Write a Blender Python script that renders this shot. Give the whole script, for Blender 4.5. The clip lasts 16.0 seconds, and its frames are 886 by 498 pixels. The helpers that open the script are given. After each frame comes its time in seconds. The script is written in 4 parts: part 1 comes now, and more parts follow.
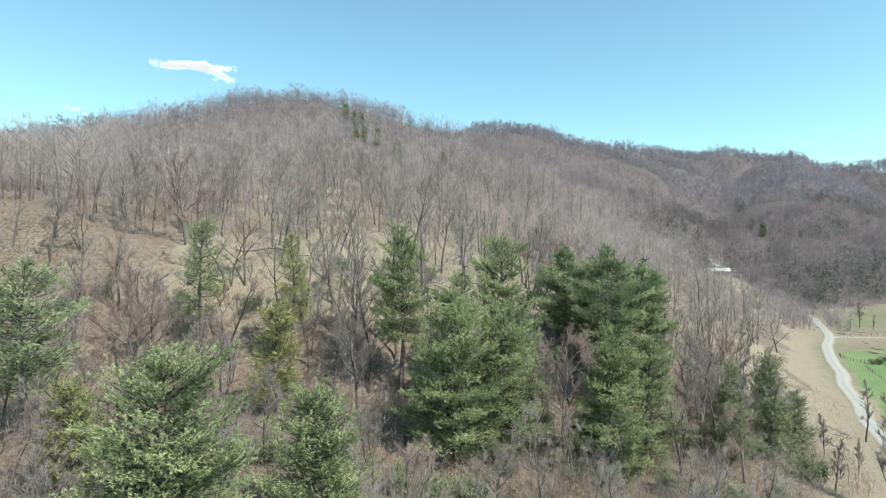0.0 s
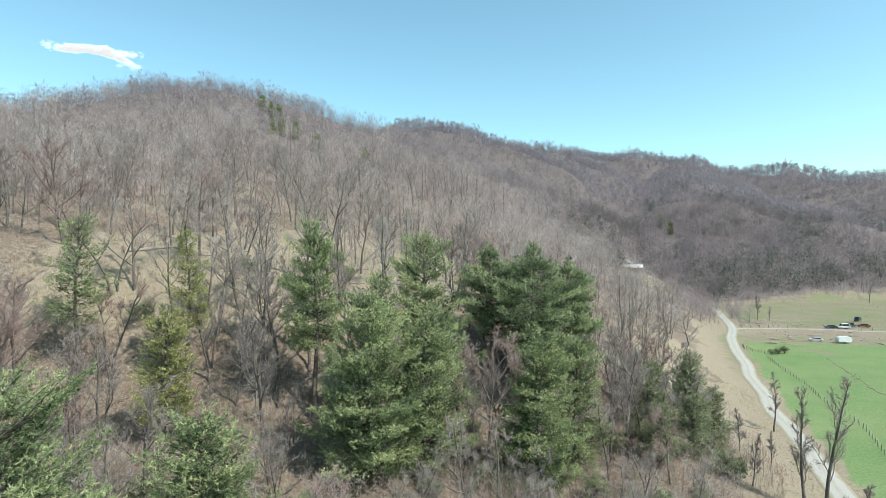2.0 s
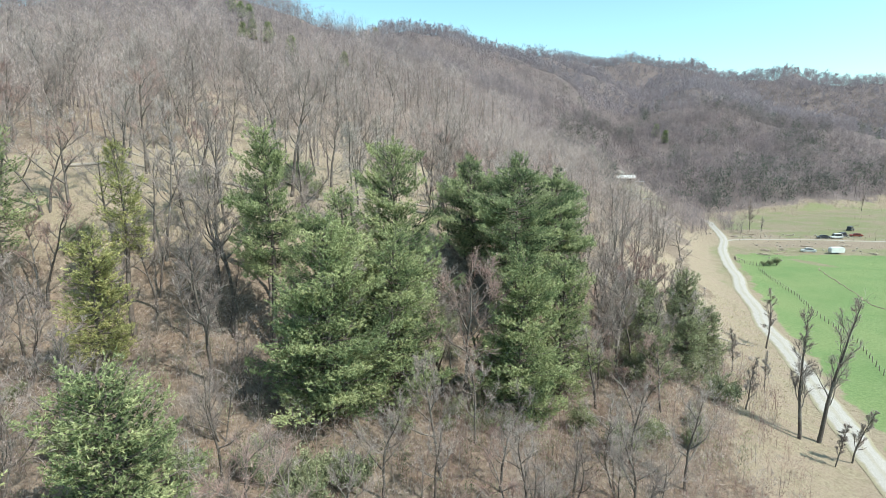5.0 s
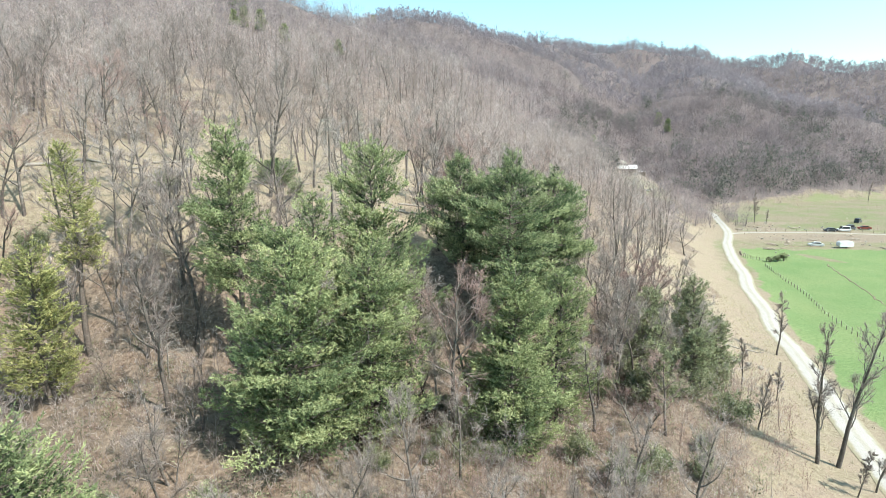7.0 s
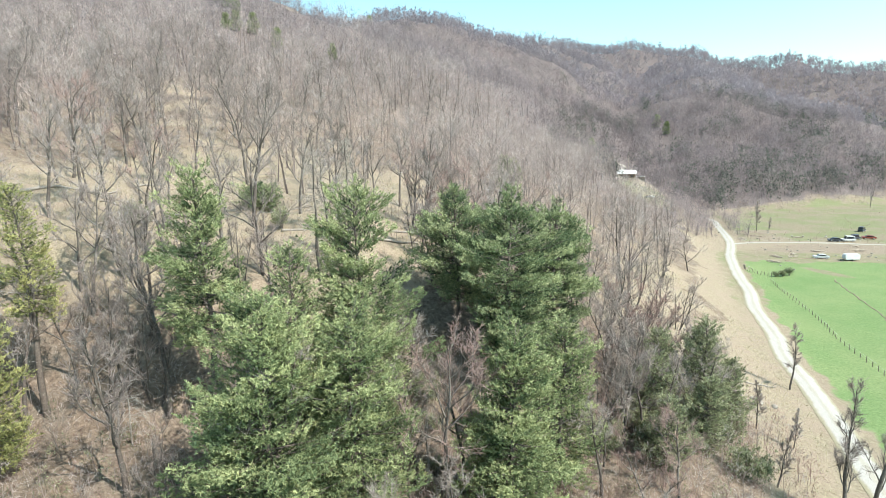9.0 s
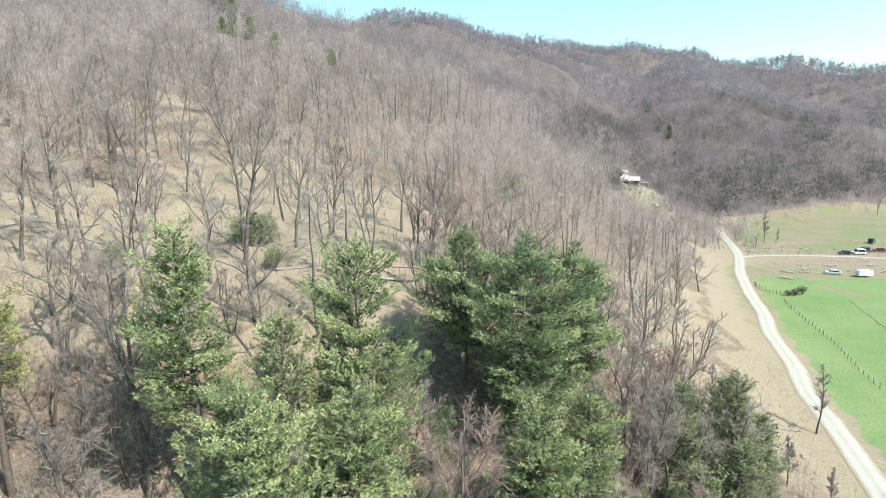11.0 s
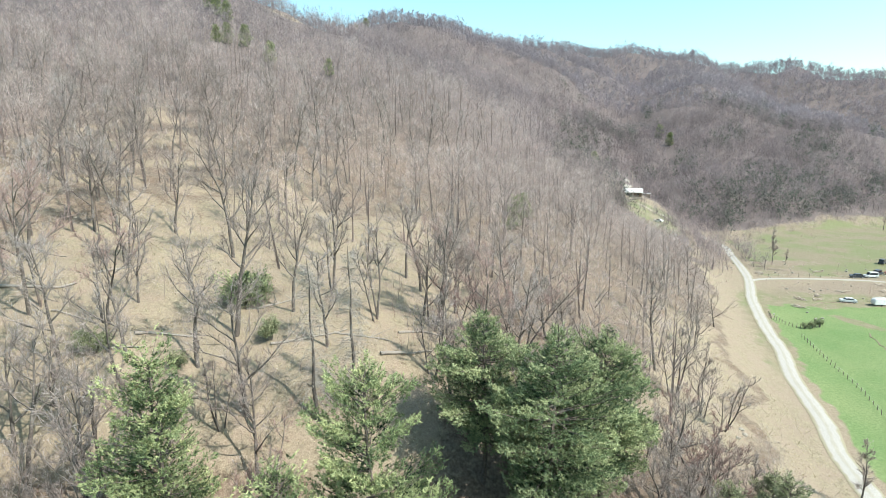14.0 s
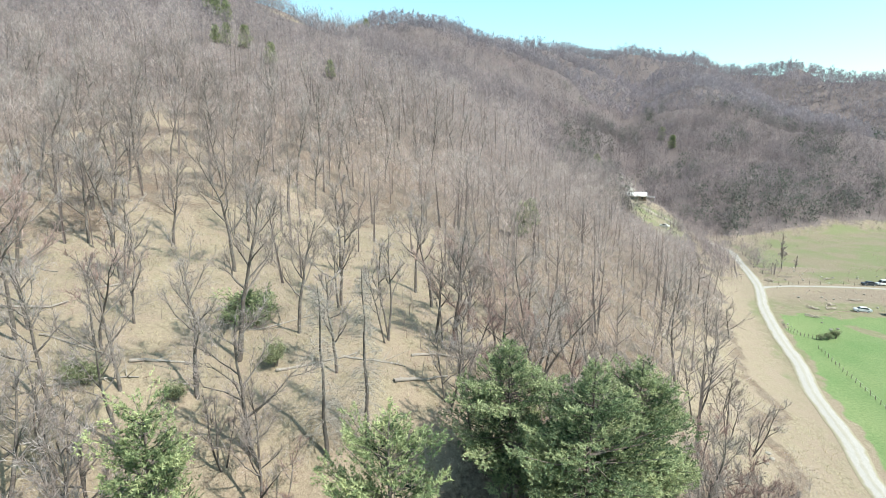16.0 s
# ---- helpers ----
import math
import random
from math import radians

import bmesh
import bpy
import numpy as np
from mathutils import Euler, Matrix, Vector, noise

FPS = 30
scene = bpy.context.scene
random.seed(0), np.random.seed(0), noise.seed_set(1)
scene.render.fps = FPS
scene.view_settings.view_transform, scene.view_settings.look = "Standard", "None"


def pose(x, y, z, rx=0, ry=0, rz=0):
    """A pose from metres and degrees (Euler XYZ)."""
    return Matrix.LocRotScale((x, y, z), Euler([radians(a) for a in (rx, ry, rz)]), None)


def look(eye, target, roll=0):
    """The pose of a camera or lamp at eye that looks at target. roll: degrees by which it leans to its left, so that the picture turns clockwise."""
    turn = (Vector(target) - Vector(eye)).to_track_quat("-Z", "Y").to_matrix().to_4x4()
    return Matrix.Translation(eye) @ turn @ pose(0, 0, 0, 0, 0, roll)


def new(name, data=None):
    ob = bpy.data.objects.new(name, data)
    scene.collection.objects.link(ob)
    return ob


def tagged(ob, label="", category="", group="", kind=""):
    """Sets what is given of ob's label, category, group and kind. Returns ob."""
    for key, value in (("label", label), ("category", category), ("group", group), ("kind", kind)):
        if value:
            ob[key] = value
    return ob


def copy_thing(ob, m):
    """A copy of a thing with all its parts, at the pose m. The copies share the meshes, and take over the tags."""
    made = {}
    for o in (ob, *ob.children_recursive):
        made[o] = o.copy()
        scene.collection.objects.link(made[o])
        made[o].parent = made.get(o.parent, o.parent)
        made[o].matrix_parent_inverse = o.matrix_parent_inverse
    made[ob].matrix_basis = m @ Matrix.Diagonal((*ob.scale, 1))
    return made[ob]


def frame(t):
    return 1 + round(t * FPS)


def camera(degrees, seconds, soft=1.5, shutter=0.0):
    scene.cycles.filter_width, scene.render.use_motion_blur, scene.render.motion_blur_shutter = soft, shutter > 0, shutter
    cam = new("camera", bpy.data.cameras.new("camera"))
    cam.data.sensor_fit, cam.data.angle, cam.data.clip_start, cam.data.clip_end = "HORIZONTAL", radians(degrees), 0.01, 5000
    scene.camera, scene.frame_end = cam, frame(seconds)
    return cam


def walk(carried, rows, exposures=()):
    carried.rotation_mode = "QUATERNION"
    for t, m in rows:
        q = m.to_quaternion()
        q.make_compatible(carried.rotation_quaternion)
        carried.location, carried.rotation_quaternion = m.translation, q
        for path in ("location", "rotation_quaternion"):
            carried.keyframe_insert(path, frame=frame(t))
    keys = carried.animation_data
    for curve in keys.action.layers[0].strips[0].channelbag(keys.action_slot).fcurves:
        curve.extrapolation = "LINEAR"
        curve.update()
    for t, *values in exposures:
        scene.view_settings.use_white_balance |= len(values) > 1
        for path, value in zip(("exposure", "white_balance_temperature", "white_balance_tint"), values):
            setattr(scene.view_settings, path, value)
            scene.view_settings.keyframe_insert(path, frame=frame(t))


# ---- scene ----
cam = camera(78.2, 16.0, soft=0.75)
METRES, EYE, TILT, LEAN, TURN = 48.0, 32.0, 0.0, 0.0, 0.0
ROWS = [
    (0.0, 0.0, 0.0, 0.0, -0.0, -0.0, -0.0),
    (0.5, 0.0002, 0.0253, -0.0005, -0.04, -0.03, 0.04),
    (1.0, 0.0029, 0.0511, 0.0002, -0.08, -0.06, 0.07),
    (1.5, 0.009, 0.0791, 0.0017, -4.48, -0.19, 0.12),
    (2.0, 0.0157, 0.1075, 0.0016, -7.95, -0.22, 0.2),
    (2.5, 0.0254, 0.1337, 0.0007, -8.35, -0.33, 0.31),
    (3.0, 0.0356, 0.1588, 0.0002, -8.48, -1.07, 0.41),
    (3.5, 0.0457, 0.1832, -0.0012, -8.69, -2.83, 0.53),
    (4.0, 0.056, 0.209, -0.0024, -8.85, -5.72, 0.61),
    (6.5, 0.1166, 0.3425, 0.0088, -8.88, -10.49, 0.97),
    (7.0, 0.1295, 0.3701, 0.0209, -8.88, -10.54, 0.98),
    (7.5, 0.1403, 0.397, 0.0377, -8.9, -10.58, 0.98),
    (8.0, 0.1482, 0.4239, 0.0558, -9.02, -10.61, 1.0),
    (8.5, 0.1536, 0.4514, 0.0736, -9.12, -10.62, 1.02),
    (9.0, 0.1576, 0.4803, 0.0932, -9.15, -10.69, 1.0),
    (11.5, 0.1594, 0.6283, 0.1979, -9.36, -10.84, 0.86),
    (12.0, 0.1581, 0.6571, 0.2197, -9.55, -10.88, 0.81),
    (12.5, 0.1563, 0.6851, 0.2431, -9.6, -10.92, 0.72),
    (13.0, 0.1539, 0.7124, 0.2676, -9.62, -10.97, 0.66),
    (13.5, 0.1508, 0.7392, 0.2913, -9.64, -11.0, 0.62),
    (14.0, 0.146, 0.7651, 0.3153, -9.69, -11.04, 0.55),
    (14.5, 0.1404, 0.7917, 0.3326, -9.73, -11.03, 0.51),
    (15.0, 0.1342, 0.8161, 0.3377, -9.78, -10.99, 0.46),
    (15.5, 0.1275, 0.8393, 0.3386, -9.81, -11.0, 0.41),
    (16.0, 0.1199, 0.8598, 0.339, -9.85, -10.99, 0.37),
]
walk(cam, [(t, pose(0, 0, EYE, TILT, LEAN, TURN) @ pose(METRES * x, METRES * y, METRES * z, 90 + pitch, roll, yaw)) for t, x, y, z, yaw, pitch, roll in ROWS],
     exposures=[(0.0, 0.46, 6330, 8), (4.0, 0.44, 6330, 8), (6.5, 0.92, 6500, 10), (9.0, 0.92, 6500, 10), (11.5, 0.86, 6500, 10), (16.0, 0.74, 6500, 10)])

# ---- daylight ----
SUN_AZIMUTH, SUN_HEIGHT = radians(131), radians(50)
world = bpy.data.worlds.new("spring_sky")
scene.world = world
world.use_nodes = True
nt = world.node_tree
nt.nodes.clear()
sky = nt.nodes.new("ShaderNodeTexSky")
sky.sky_type, sky.sun_disc = "NISHITA", False
sky.sun_elevation, sky.sun_rotation = SUN_HEIGHT, SUN_AZIMUTH
sky.altitude, sky.air_density, sky.dust_density, sky.ozone_density = 900, 1.0, 1.8, 1.0
back = nt.nodes.new("ShaderNodeBackground")
back.inputs["Strength"].default_value = 0.15
outw = nt.nodes.new("ShaderNodeOutputWorld")
tint = nt.nodes.new("ShaderNodeMix")
tint.data_type, tint.blend_type = "RGBA", "MULTIPLY"
tint.inputs[0].default_value, tint.inputs[7].default_value = 1.0, (1.08, 1.36, 1.13, 1)
nt.links.new(sky.outputs[0], tint.inputs[6])
nt.links.new(tint.outputs[2], back.inputs[0])
nt.links.new(back.outputs[0], outw.inputs[0])
sun = new("sun", bpy.data.lights.new("sun", "SUN"))
sun.data.energy, sun.data.angle, sun.data.color = 4.6, radians(0.55), (1.0, 0.955, 0.88)
sun.matrix_world = look((math.sin(SUN_AZIMUTH) * 100, math.cos(SUN_AZIMUTH) * 100, 100 * math.tan(SUN_HEIGHT)), (0, 0, 0))


# ---- materials ----
def material(name, build, rough=0.85):
    m = bpy.data.materials.new(name)
    m.use_nodes = True
    t = m.node_tree
    bsdf = t.nodes["Principled BSDF"]
    bsdf.inputs["Roughness"].default_value = rough
    bsdf.inputs["Specular IOR Level"].default_value = 0.25
    build(t, bsdf)
    return m


def node(t, kind, **sets):
    n = t.nodes.new("ShaderNode" + kind)
    for key, value in sets.items():
        n.inputs[key.replace("_", " ")].default_value = value
    return n


def noise_tex(t, scale, detail=4.0, rough=0.6, vector=None):
    n = node(t, "TexNoise", Scale=scale, Detail=detail, Roughness=rough)
    t.links.new(vector if vector else place(t), n.inputs["Vector"])
    return n.outputs["Fac"]


def place(t):
    return t.nodes.new("ShaderNodeNewGeometry").outputs["Position"]


def ramp(t, fac, *stops):
    r = t.nodes.new("ShaderNodeValToRGB")
    el = r.color_ramp.elements
    while len(el) < len(stops):
        el.new(0.5)
    for e, (p, c) in zip(el, stops):
        e.position, e.color = p, (*c, 1)
    t.links.new(fac, r.inputs[0])
    return r.outputs[0]


def mix(t, fac, a, b, blend="MIX"):
    m = t.nodes.new("ShaderNodeMix")
    m.data_type, m.blend_type = "RGBA", blend
    for value, socket in ((fac, 0), (a, 6), (b, 7)):
        if isinstance(value, (int, float)):
            m.inputs[socket].default_value = value
        elif isinstance(value, tuple):
            m.inputs[socket].default_value = (*value, 1)
        else:
            t.links.new(value, m.inputs[socket])
    return m.outputs[2]


def calc(t, op, a, b=0.0, c=0.0):
    m = t.nodes.new("ShaderNodeMath")
    m.operation = op
    for n, v in enumerate((a, b, c)):
        if isinstance(v, (int, float)):
            m.inputs[n].default_value = v
        else:
            t.links.new(v, m.inputs[n])
    return m.outputs[0]


def attribute(t, name):
    a = t.nodes.new("ShaderNodeAttribute")
    a.attribute_name = name
    return a.outputs["Fac"]


def bump(t, bsdf, fac, strength, distance):
    b = node(t, "Bump", Strength=strength, Distance=distance)
    t.links.new(fac, b.inputs["Height"])
    t.links.new(b.outputs[0], bsdf.inputs["Normal"])


def ground_look(t, bsdf):
    fine, mid, broad = noise_tex(t, 2.2, 6, 0.7), noise_tex(t, 0.35, 5), noise_tex(t, 0.06, 4)
    speck = noise_tex(t, 7.0, 4, 0.75)
    litter = mix(t, ramp(t, mid, (0.35, (0.0,) * 3), (0.65, (1.0,) * 3)), ramp(t, fine, (0.3, (0.062, 0.044, 0.032)), (0.55, (0.20, 0.148, 0.108)), (0.75, (0.34, 0.265, 0.20))),
                 ramp(t, fine, (0.3, (0.076, 0.06, 0.047)), (0.6, (0.225, 0.186, 0.145)), (0.8, (0.36, 0.31, 0.25))))
    dry = mix(t, ramp(t, mid, (0.38, (0.0,) * 3), (0.62, (1.0,) * 3)), ramp(t, fine, (0.25, (0.13, 0.106, 0.07)), (0.55, (0.27, 0.23, 0.16)), (0.8, (0.37, 0.322, 0.235))),
              ramp(t, speck, (0.25, (0.15, 0.115, 0.083)), (0.5, (0.265, 0.212, 0.158)), (0.8, (0.365, 0.305, 0.238))))
    green = mix(t, ramp(t, broad, (0.3, (0.0,) * 3), (0.7, (1.0,) * 3)), ramp(t, fine, (0.3, (0.085, 0.15, 0.05)), (0.7, (0.15, 0.235, 0.09))),
                ramp(t, fine, (0.3, (0.13, 0.185, 0.07)), (0.7, (0.225, 0.275, 0.125))))
    pasture = mix(t, ramp(t, broad, (0.42, (0.0,) * 3), (0.58, (1.0,) * 3)), (0.165, 0.178, 0.09), ramp(t, fine, (0.3, (0.16, 0.136, 0.092)), (0.7, (0.255, 0.22, 0.15))))
    soil = ramp(t, fine, (0.3, (0.13, 0.105, 0.08)), (0.7, (0.33, 0.27, 0.20)))

    def zone(name, soft=0.28):
        edge = calc(t, "ADD", attribute(t, name), calc(t, "MULTIPLY", calc(t, "SUBTRACT", mid, 0.5), 1.1))
        edge = calc(t, "ADD", edge, calc(t, "MULTIPLY", calc(t, "SUBTRACT", fine, 0.5), 0.5))
        return ramp(t, edge, (0.5 - soft / 2, (0.0,) * 3), (0.5 + soft / 2, (1.0,) * 3))
    # Far litter: haze and crown shade painted in as a greyer, darker tone.
    far_haze = ramp(t, fine, (0.3, (0.075, 0.062, 0.06)), (0.6, (0.155, 0.128, 0.122)), (0.8, (0.23, 0.192, 0.18)))
    c = mix(t, attribute(t, "far_haze"), litter, far_haze)
    c = mix(t, zone("dry"), c, dry)
    c = mix(t, zone("pasture"), c, pasture)
    c = mix(t, zone("green"), c, green)
    c = mix(t, zone("soil"), c, soil)
    t.links.new(c, bsdf.inputs["Base Color"])
    bump(t, bsdf, fine, 0.9, 0.25)


def gravel_look(t, bsdf):
    fine, mid = noise_tex(t, 9.0, 5, 0.7), noise_tex(t, 0.5, 4)
    stone = ramp(t, fine, (0.25, (0.22, 0.21, 0.19)), (0.55, (0.36, 0.345, 0.315)), (0.8, (0.47, 0.455, 0.42)))
    grass = ramp(t, fine, (0.3, (0.20, 0.18, 0.12)), (0.7, (0.32, 0.29, 0.20)))
    across = calc(t, "ABSOLUTE", attribute(t, "across"))
    crown = ramp(t, calc(t, "ADD", across, calc(t, "MULTIPLY", calc(t, "SUBTRACT", mid, 0.5), 0.7)), (0.08, (0.4,) * 3), (0.3, (0.0,) * 3), (0.75, (0.0,) * 3), (1.0, (1.0,) * 3))
    t.links.new(mix(t, crown, stone, grass), bsdf.inputs["Base Color"])
    bump(t, bsdf, fine, 0.6, 0.06)


def bark_look(dark, mid, light, lichen=0.25):
    def build(t, bsdf):
        tint = t.nodes.new("ShaderNodeObjectInfo").outputs["Random"]
        grain, patch = noise_tex(t, 6.0, 5, 0.7), noise_tex(t, 1.1, 3)
        c = ramp(t, grain, (0.3, dark), (0.52, mid), (0.75, light))
        c = mix(t, calc(t, "MULTIPLY", ramp(t, patch, (0.5, (0.0,) * 3), (0.68, (1.0,) * 3)), lichen), c, (0.42, 0.42, 0.38))
        c = mix(t, calc(t, "MULTIPLY", tint, 0.35), c, mid)
        young = tuple(min(0.6, v * 1.2) for v in light)
        c = mix(t, calc(t, "MULTIPLY", attribute(t, "tone"), 0.6), c, young)
        t.links.new(c, bsdf.inputs["Base Color"])
        bump(t, bsdf, grain, 0.8, 0.05)
    return build


def twig_look(a, b, c3):
    def build(t, bsdf):
        tone = attribute(t, "tone")
        tint = t.nodes.new("ShaderNodeObjectInfo").outputs["Random"]
        f = calc(t, "ADD", calc(t, "MULTIPLY", tone, 0.6), calc(t, "MULTIPLY", tint, 0.4))
        c = ramp(t, f, (0.15, a), (0.5, b), (0.85, c3))
        t.links.new(c, bsdf.inputs["Base Color"])
        tr = t.nodes.new("ShaderNodeBsdfTranslucent")
        t.links.new(c, tr.inputs[0])
        m = t.nodes.new("ShaderNodeMixShader")
        m.inputs[0].default_value = 0.5
        t.links.new(bsdf.outputs[0], m.inputs[1])
        t.links.new(tr.outputs[0], m.inputs[2])
        t.links.new(m.outputs[0], t.nodes["Material Output"].inputs[0])
    return build


def leaf_look(dark, mid, light, through_light=0.3):
    def build(t, bsdf):
        tone = attribute(t, "tone")
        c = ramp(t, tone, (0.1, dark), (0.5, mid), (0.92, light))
        t.links.new(c, bsdf.inputs["Base Color"])
        tr = t.nodes.new("ShaderNodeBsdfTranslucent")
        t.links.new(c, tr.inputs[0])
        m = t.nodes.new("ShaderNodeMixShader")
        m.inputs[0].default_value = through_light
        t.links.new(bsdf.outputs[0], m.inputs[1])
        t.links.new(tr.outputs[0], m.inputs[2])
        t.links.new(m.outputs[0], t.nodes["Material Output"].inputs[0])
    return build


def plain_look(color, vary=0.25, scale=3.0):
    def build(t, bsdf):
        n = noise_tex(t, scale, 5, 0.65)
        low = tuple(v * (1 - vary) for v in color)
        high = tuple(min(1, v * (1 + vary)) for v in color)
        t.links.new(ramp(t, n, (0.3, low), (0.7, high)), bsdf.inputs["Base Color"])
    return build


def cloud_look(t, bsdf):
    white = ramp(t, noise_tex(t, 0.02, 3), (0.3, (0.90, 0.90, 0.90)), (0.7, (0.96, 0.96, 0.96)))
    t.links.new(white, bsdf.inputs["Base Color"])
    tr = t.nodes.new("ShaderNodeBsdfTranslucent")
    t.links.new(white, tr.inputs[0])
    soft = t.nodes.new("ShaderNodeMixShader")
    soft.inputs[0].default_value = 0.5
    t.links.new(bsdf.outputs[0], soft.inputs[1])
    t.links.new(tr.outputs[0], soft.inputs[2])
    clear = t.nodes.new("ShaderNodeBsdfTransparent")
    thin = t.nodes.new("ShaderNodeMixShader")
    thin.inputs[0].default_value = 0.95
    # Glow added to the puffs in place of sunlight scattered inside them.
    bsdf.inputs["Emission Color"].default_value = (1, 1, 1, 1)
    bsdf.inputs["Emission Strength"].default_value = 2.6
    t.links.new(soft.outputs[0], thin.inputs[1])
    t.links.new(clear.outputs[0], thin.inputs[2])
    t.links.new(thin.outputs[0], t.nodes["Material Output"].inputs[0])


GROUND = material("ground_cover", ground_look, 0.95)
CLOUD = material("cloud", cloud_look)
WHITE_METAL = material("white_painted_metal", plain_look((0.62, 0.63, 0.62), 0.15, 1.2), 0.45)
GREY_METAL = material("galvanised_roof", plain_look((0.55, 0.56, 0.56), 0.15, 0.8), 0.4)
DARK_METAL = material("dark_car_paint", plain_look((0.045, 0.05, 0.06), 0.3, 1.0), 0.3)
RED_METAL = material("faded_red_paint", plain_look((0.24, 0.06, 0.045), 0.25, 1.0), 0.4)
GLASS_DARK = material("dark_window", plain_look((0.03, 0.035, 0.04), 0.2, 1.0), 0.12)
RUBBER = material("tyre_rubber", plain_look((0.03, 0.03, 0.03), 0.3, 4.0), 0.8)
TIMBER = material("dark_log_wall", plain_look((0.16, 0.115, 0.08), 0.35, 1.5), 0.85)
PLANKS = material("weathered_planks", plain_look((0.36, 0.31, 0.25), 0.35, 1.5), 0.85)
STONE = material("pale_stone", plain_look((0.30, 0.28, 0.24), 0.3, 1.2), 0.9)
EARTH = material("bare_earth", plain_look((0.22, 0.18, 0.13), 0.45, 0.9), 0.95)
STRAW = material("dry_grass", twig_look((0.33, 0.28, 0.19), (0.48, 0.42, 0.29), (0.62, 0.56, 0.41)))
GRAVEL = material("pale_gravel", gravel_look, 0.95)
BARK = material("grey_bark", bark_look((0.04, 0.032, 0.028), (0.10, 0.084, 0.073), (0.21, 0.187, 0.166)))
PINE_BARK = material("pine_bark", bark_look((0.05, 0.04, 0.033), (0.12, 0.10, 0.085), (0.22, 0.19, 0.165), 0.1))
DEAD_WOOD = material("bleached_wood", bark_look((0.13, 0.115, 0.10), (0.26, 0.235, 0.205), (0.40, 0.37, 0.335), 0.1))
TWIGS = material("bare_twigs", twig_look((0.21, 0.172, 0.157), (0.39, 0.33, 0.302), (0.56, 0.50, 0.47)))
BUDS = material("reddish_twigs", twig_look((0.22, 0.14, 0.127), (0.40, 0.28, 0.252), (0.55, 0.43, 0.39)))
WOODS = material("leafless_woods", twig_look((0.10, 0.082, 0.075), (0.37, 0.305, 0.283), (0.58, 0.485, 0.445)))
# Grey-mauve of both stands for distance haze, painted into the twig colour.
HAZED_WOODS = material("hazed_woods", twig_look((0.14, 0.12, 0.125), (0.29, 0.247, 0.252), (0.46, 0.375, 0.36)))
HAZED_RIDGE = material("ridge_woods", twig_look((0.22, 0.198, 0.218), (0.29, 0.26, 0.28), (0.37, 0.325, 0.34)))
# Dark to pale needle stops paint in crown shade and sunlit tips.
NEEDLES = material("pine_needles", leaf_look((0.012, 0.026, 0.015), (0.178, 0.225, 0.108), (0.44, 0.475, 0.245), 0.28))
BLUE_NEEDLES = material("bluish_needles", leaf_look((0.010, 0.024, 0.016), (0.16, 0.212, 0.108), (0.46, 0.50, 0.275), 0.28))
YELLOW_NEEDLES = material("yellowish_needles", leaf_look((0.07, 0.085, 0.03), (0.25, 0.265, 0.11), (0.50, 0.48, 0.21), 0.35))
# Evergreen leaf colour, darkened to paint in shade at the hill foot.
SHADED_HOLLY = material("shaded_hill_evergreen", leaf_look((0.03, 0.042, 0.034), (0.085, 0.105, 0.08), (0.18, 0.20, 0.15), 0.2))
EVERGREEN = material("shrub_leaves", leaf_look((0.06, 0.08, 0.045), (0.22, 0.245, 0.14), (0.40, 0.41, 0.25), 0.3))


# ---- the lie of the land ----
FOOT = np.array((60.0, 85.0))
UP_SLOPE = np.array((-0.864, 0.503))
CREST_LEFT = ((-900, -200, 60), (-520, 120, 70), (-283, 350, 92), (-242, 437, 112), (-200, 502, 136), (-132, 530, 171), (-83, 554, 146), (11, 640, 154), (65, 711, 180))
CREST_FAR = ((65, 711, 180), (179, 800, 184), (337, 888, 179), (490, 917, 188), (585, 848, 158), (640, 788, 146), (740, 676, 123), (1000, 500, 115), (1150, 100, 110), (1100, -600, 120))
SPUR = ((470, 800, 150), (360, 560, 84), (268, 392, 30), (262, 368, 18))


def smooth(a):
    a = np.clip(a, 0, 1)
    return a * a * (3 - 2 * a)


def waves(x, y, size, seed):
    """A gentle, repeatable unevenness between -1 and 1."""
    total, rs = 0, np.random.RandomState(seed)
    for k in range(6):
        a, p, f = rs.uniform(0, 6.28), rs.uniform(0, 6.28), rs.uniform(0.6, 1.7) * 6.28 / size
        total = total + np.sin((x * np.cos(a) + y * np.sin(a)) * f + p + 1.3 * np.sin((y * np.cos(a) - x * np.sin(a)) * f * 0.7 + p * 2))
    return total / 4


def tent(x, y, crest, slope, soft):
    best = np.full(np.shape(x), -1e9)
    for (x0, y0, z0), (x1, y1, z1) in zip(crest[:-1], crest[1:]):
        dx, dy = x1 - x0, y1 - y0
        t = np.clip(((x - x0) * dx + (y - y0) * dy) / (dx * dx + dy * dy), 0, 1)
        d = np.hypot(x - x0 - t * dx, y - y0 - t * dy)
        best = np.maximum(best, z0 + t * (z1 - z0) - slope * (np.sqrt(d * d + soft * soft) - soft))
    return best


def peak(a, b, k):
    """The higher of two slopes, with a rounded hollow between them above the valley floor."""
    top = np.maximum(a, b)
    return top + k * np.log1p(np.exp(-np.abs(a - b) / k)) * smooth(top / 20)


def uphill(x, y):
    return (x - FOOT[0]) * UP_SLOPE[0] + (y - FOOT[1]) * UP_SLOPE[1]


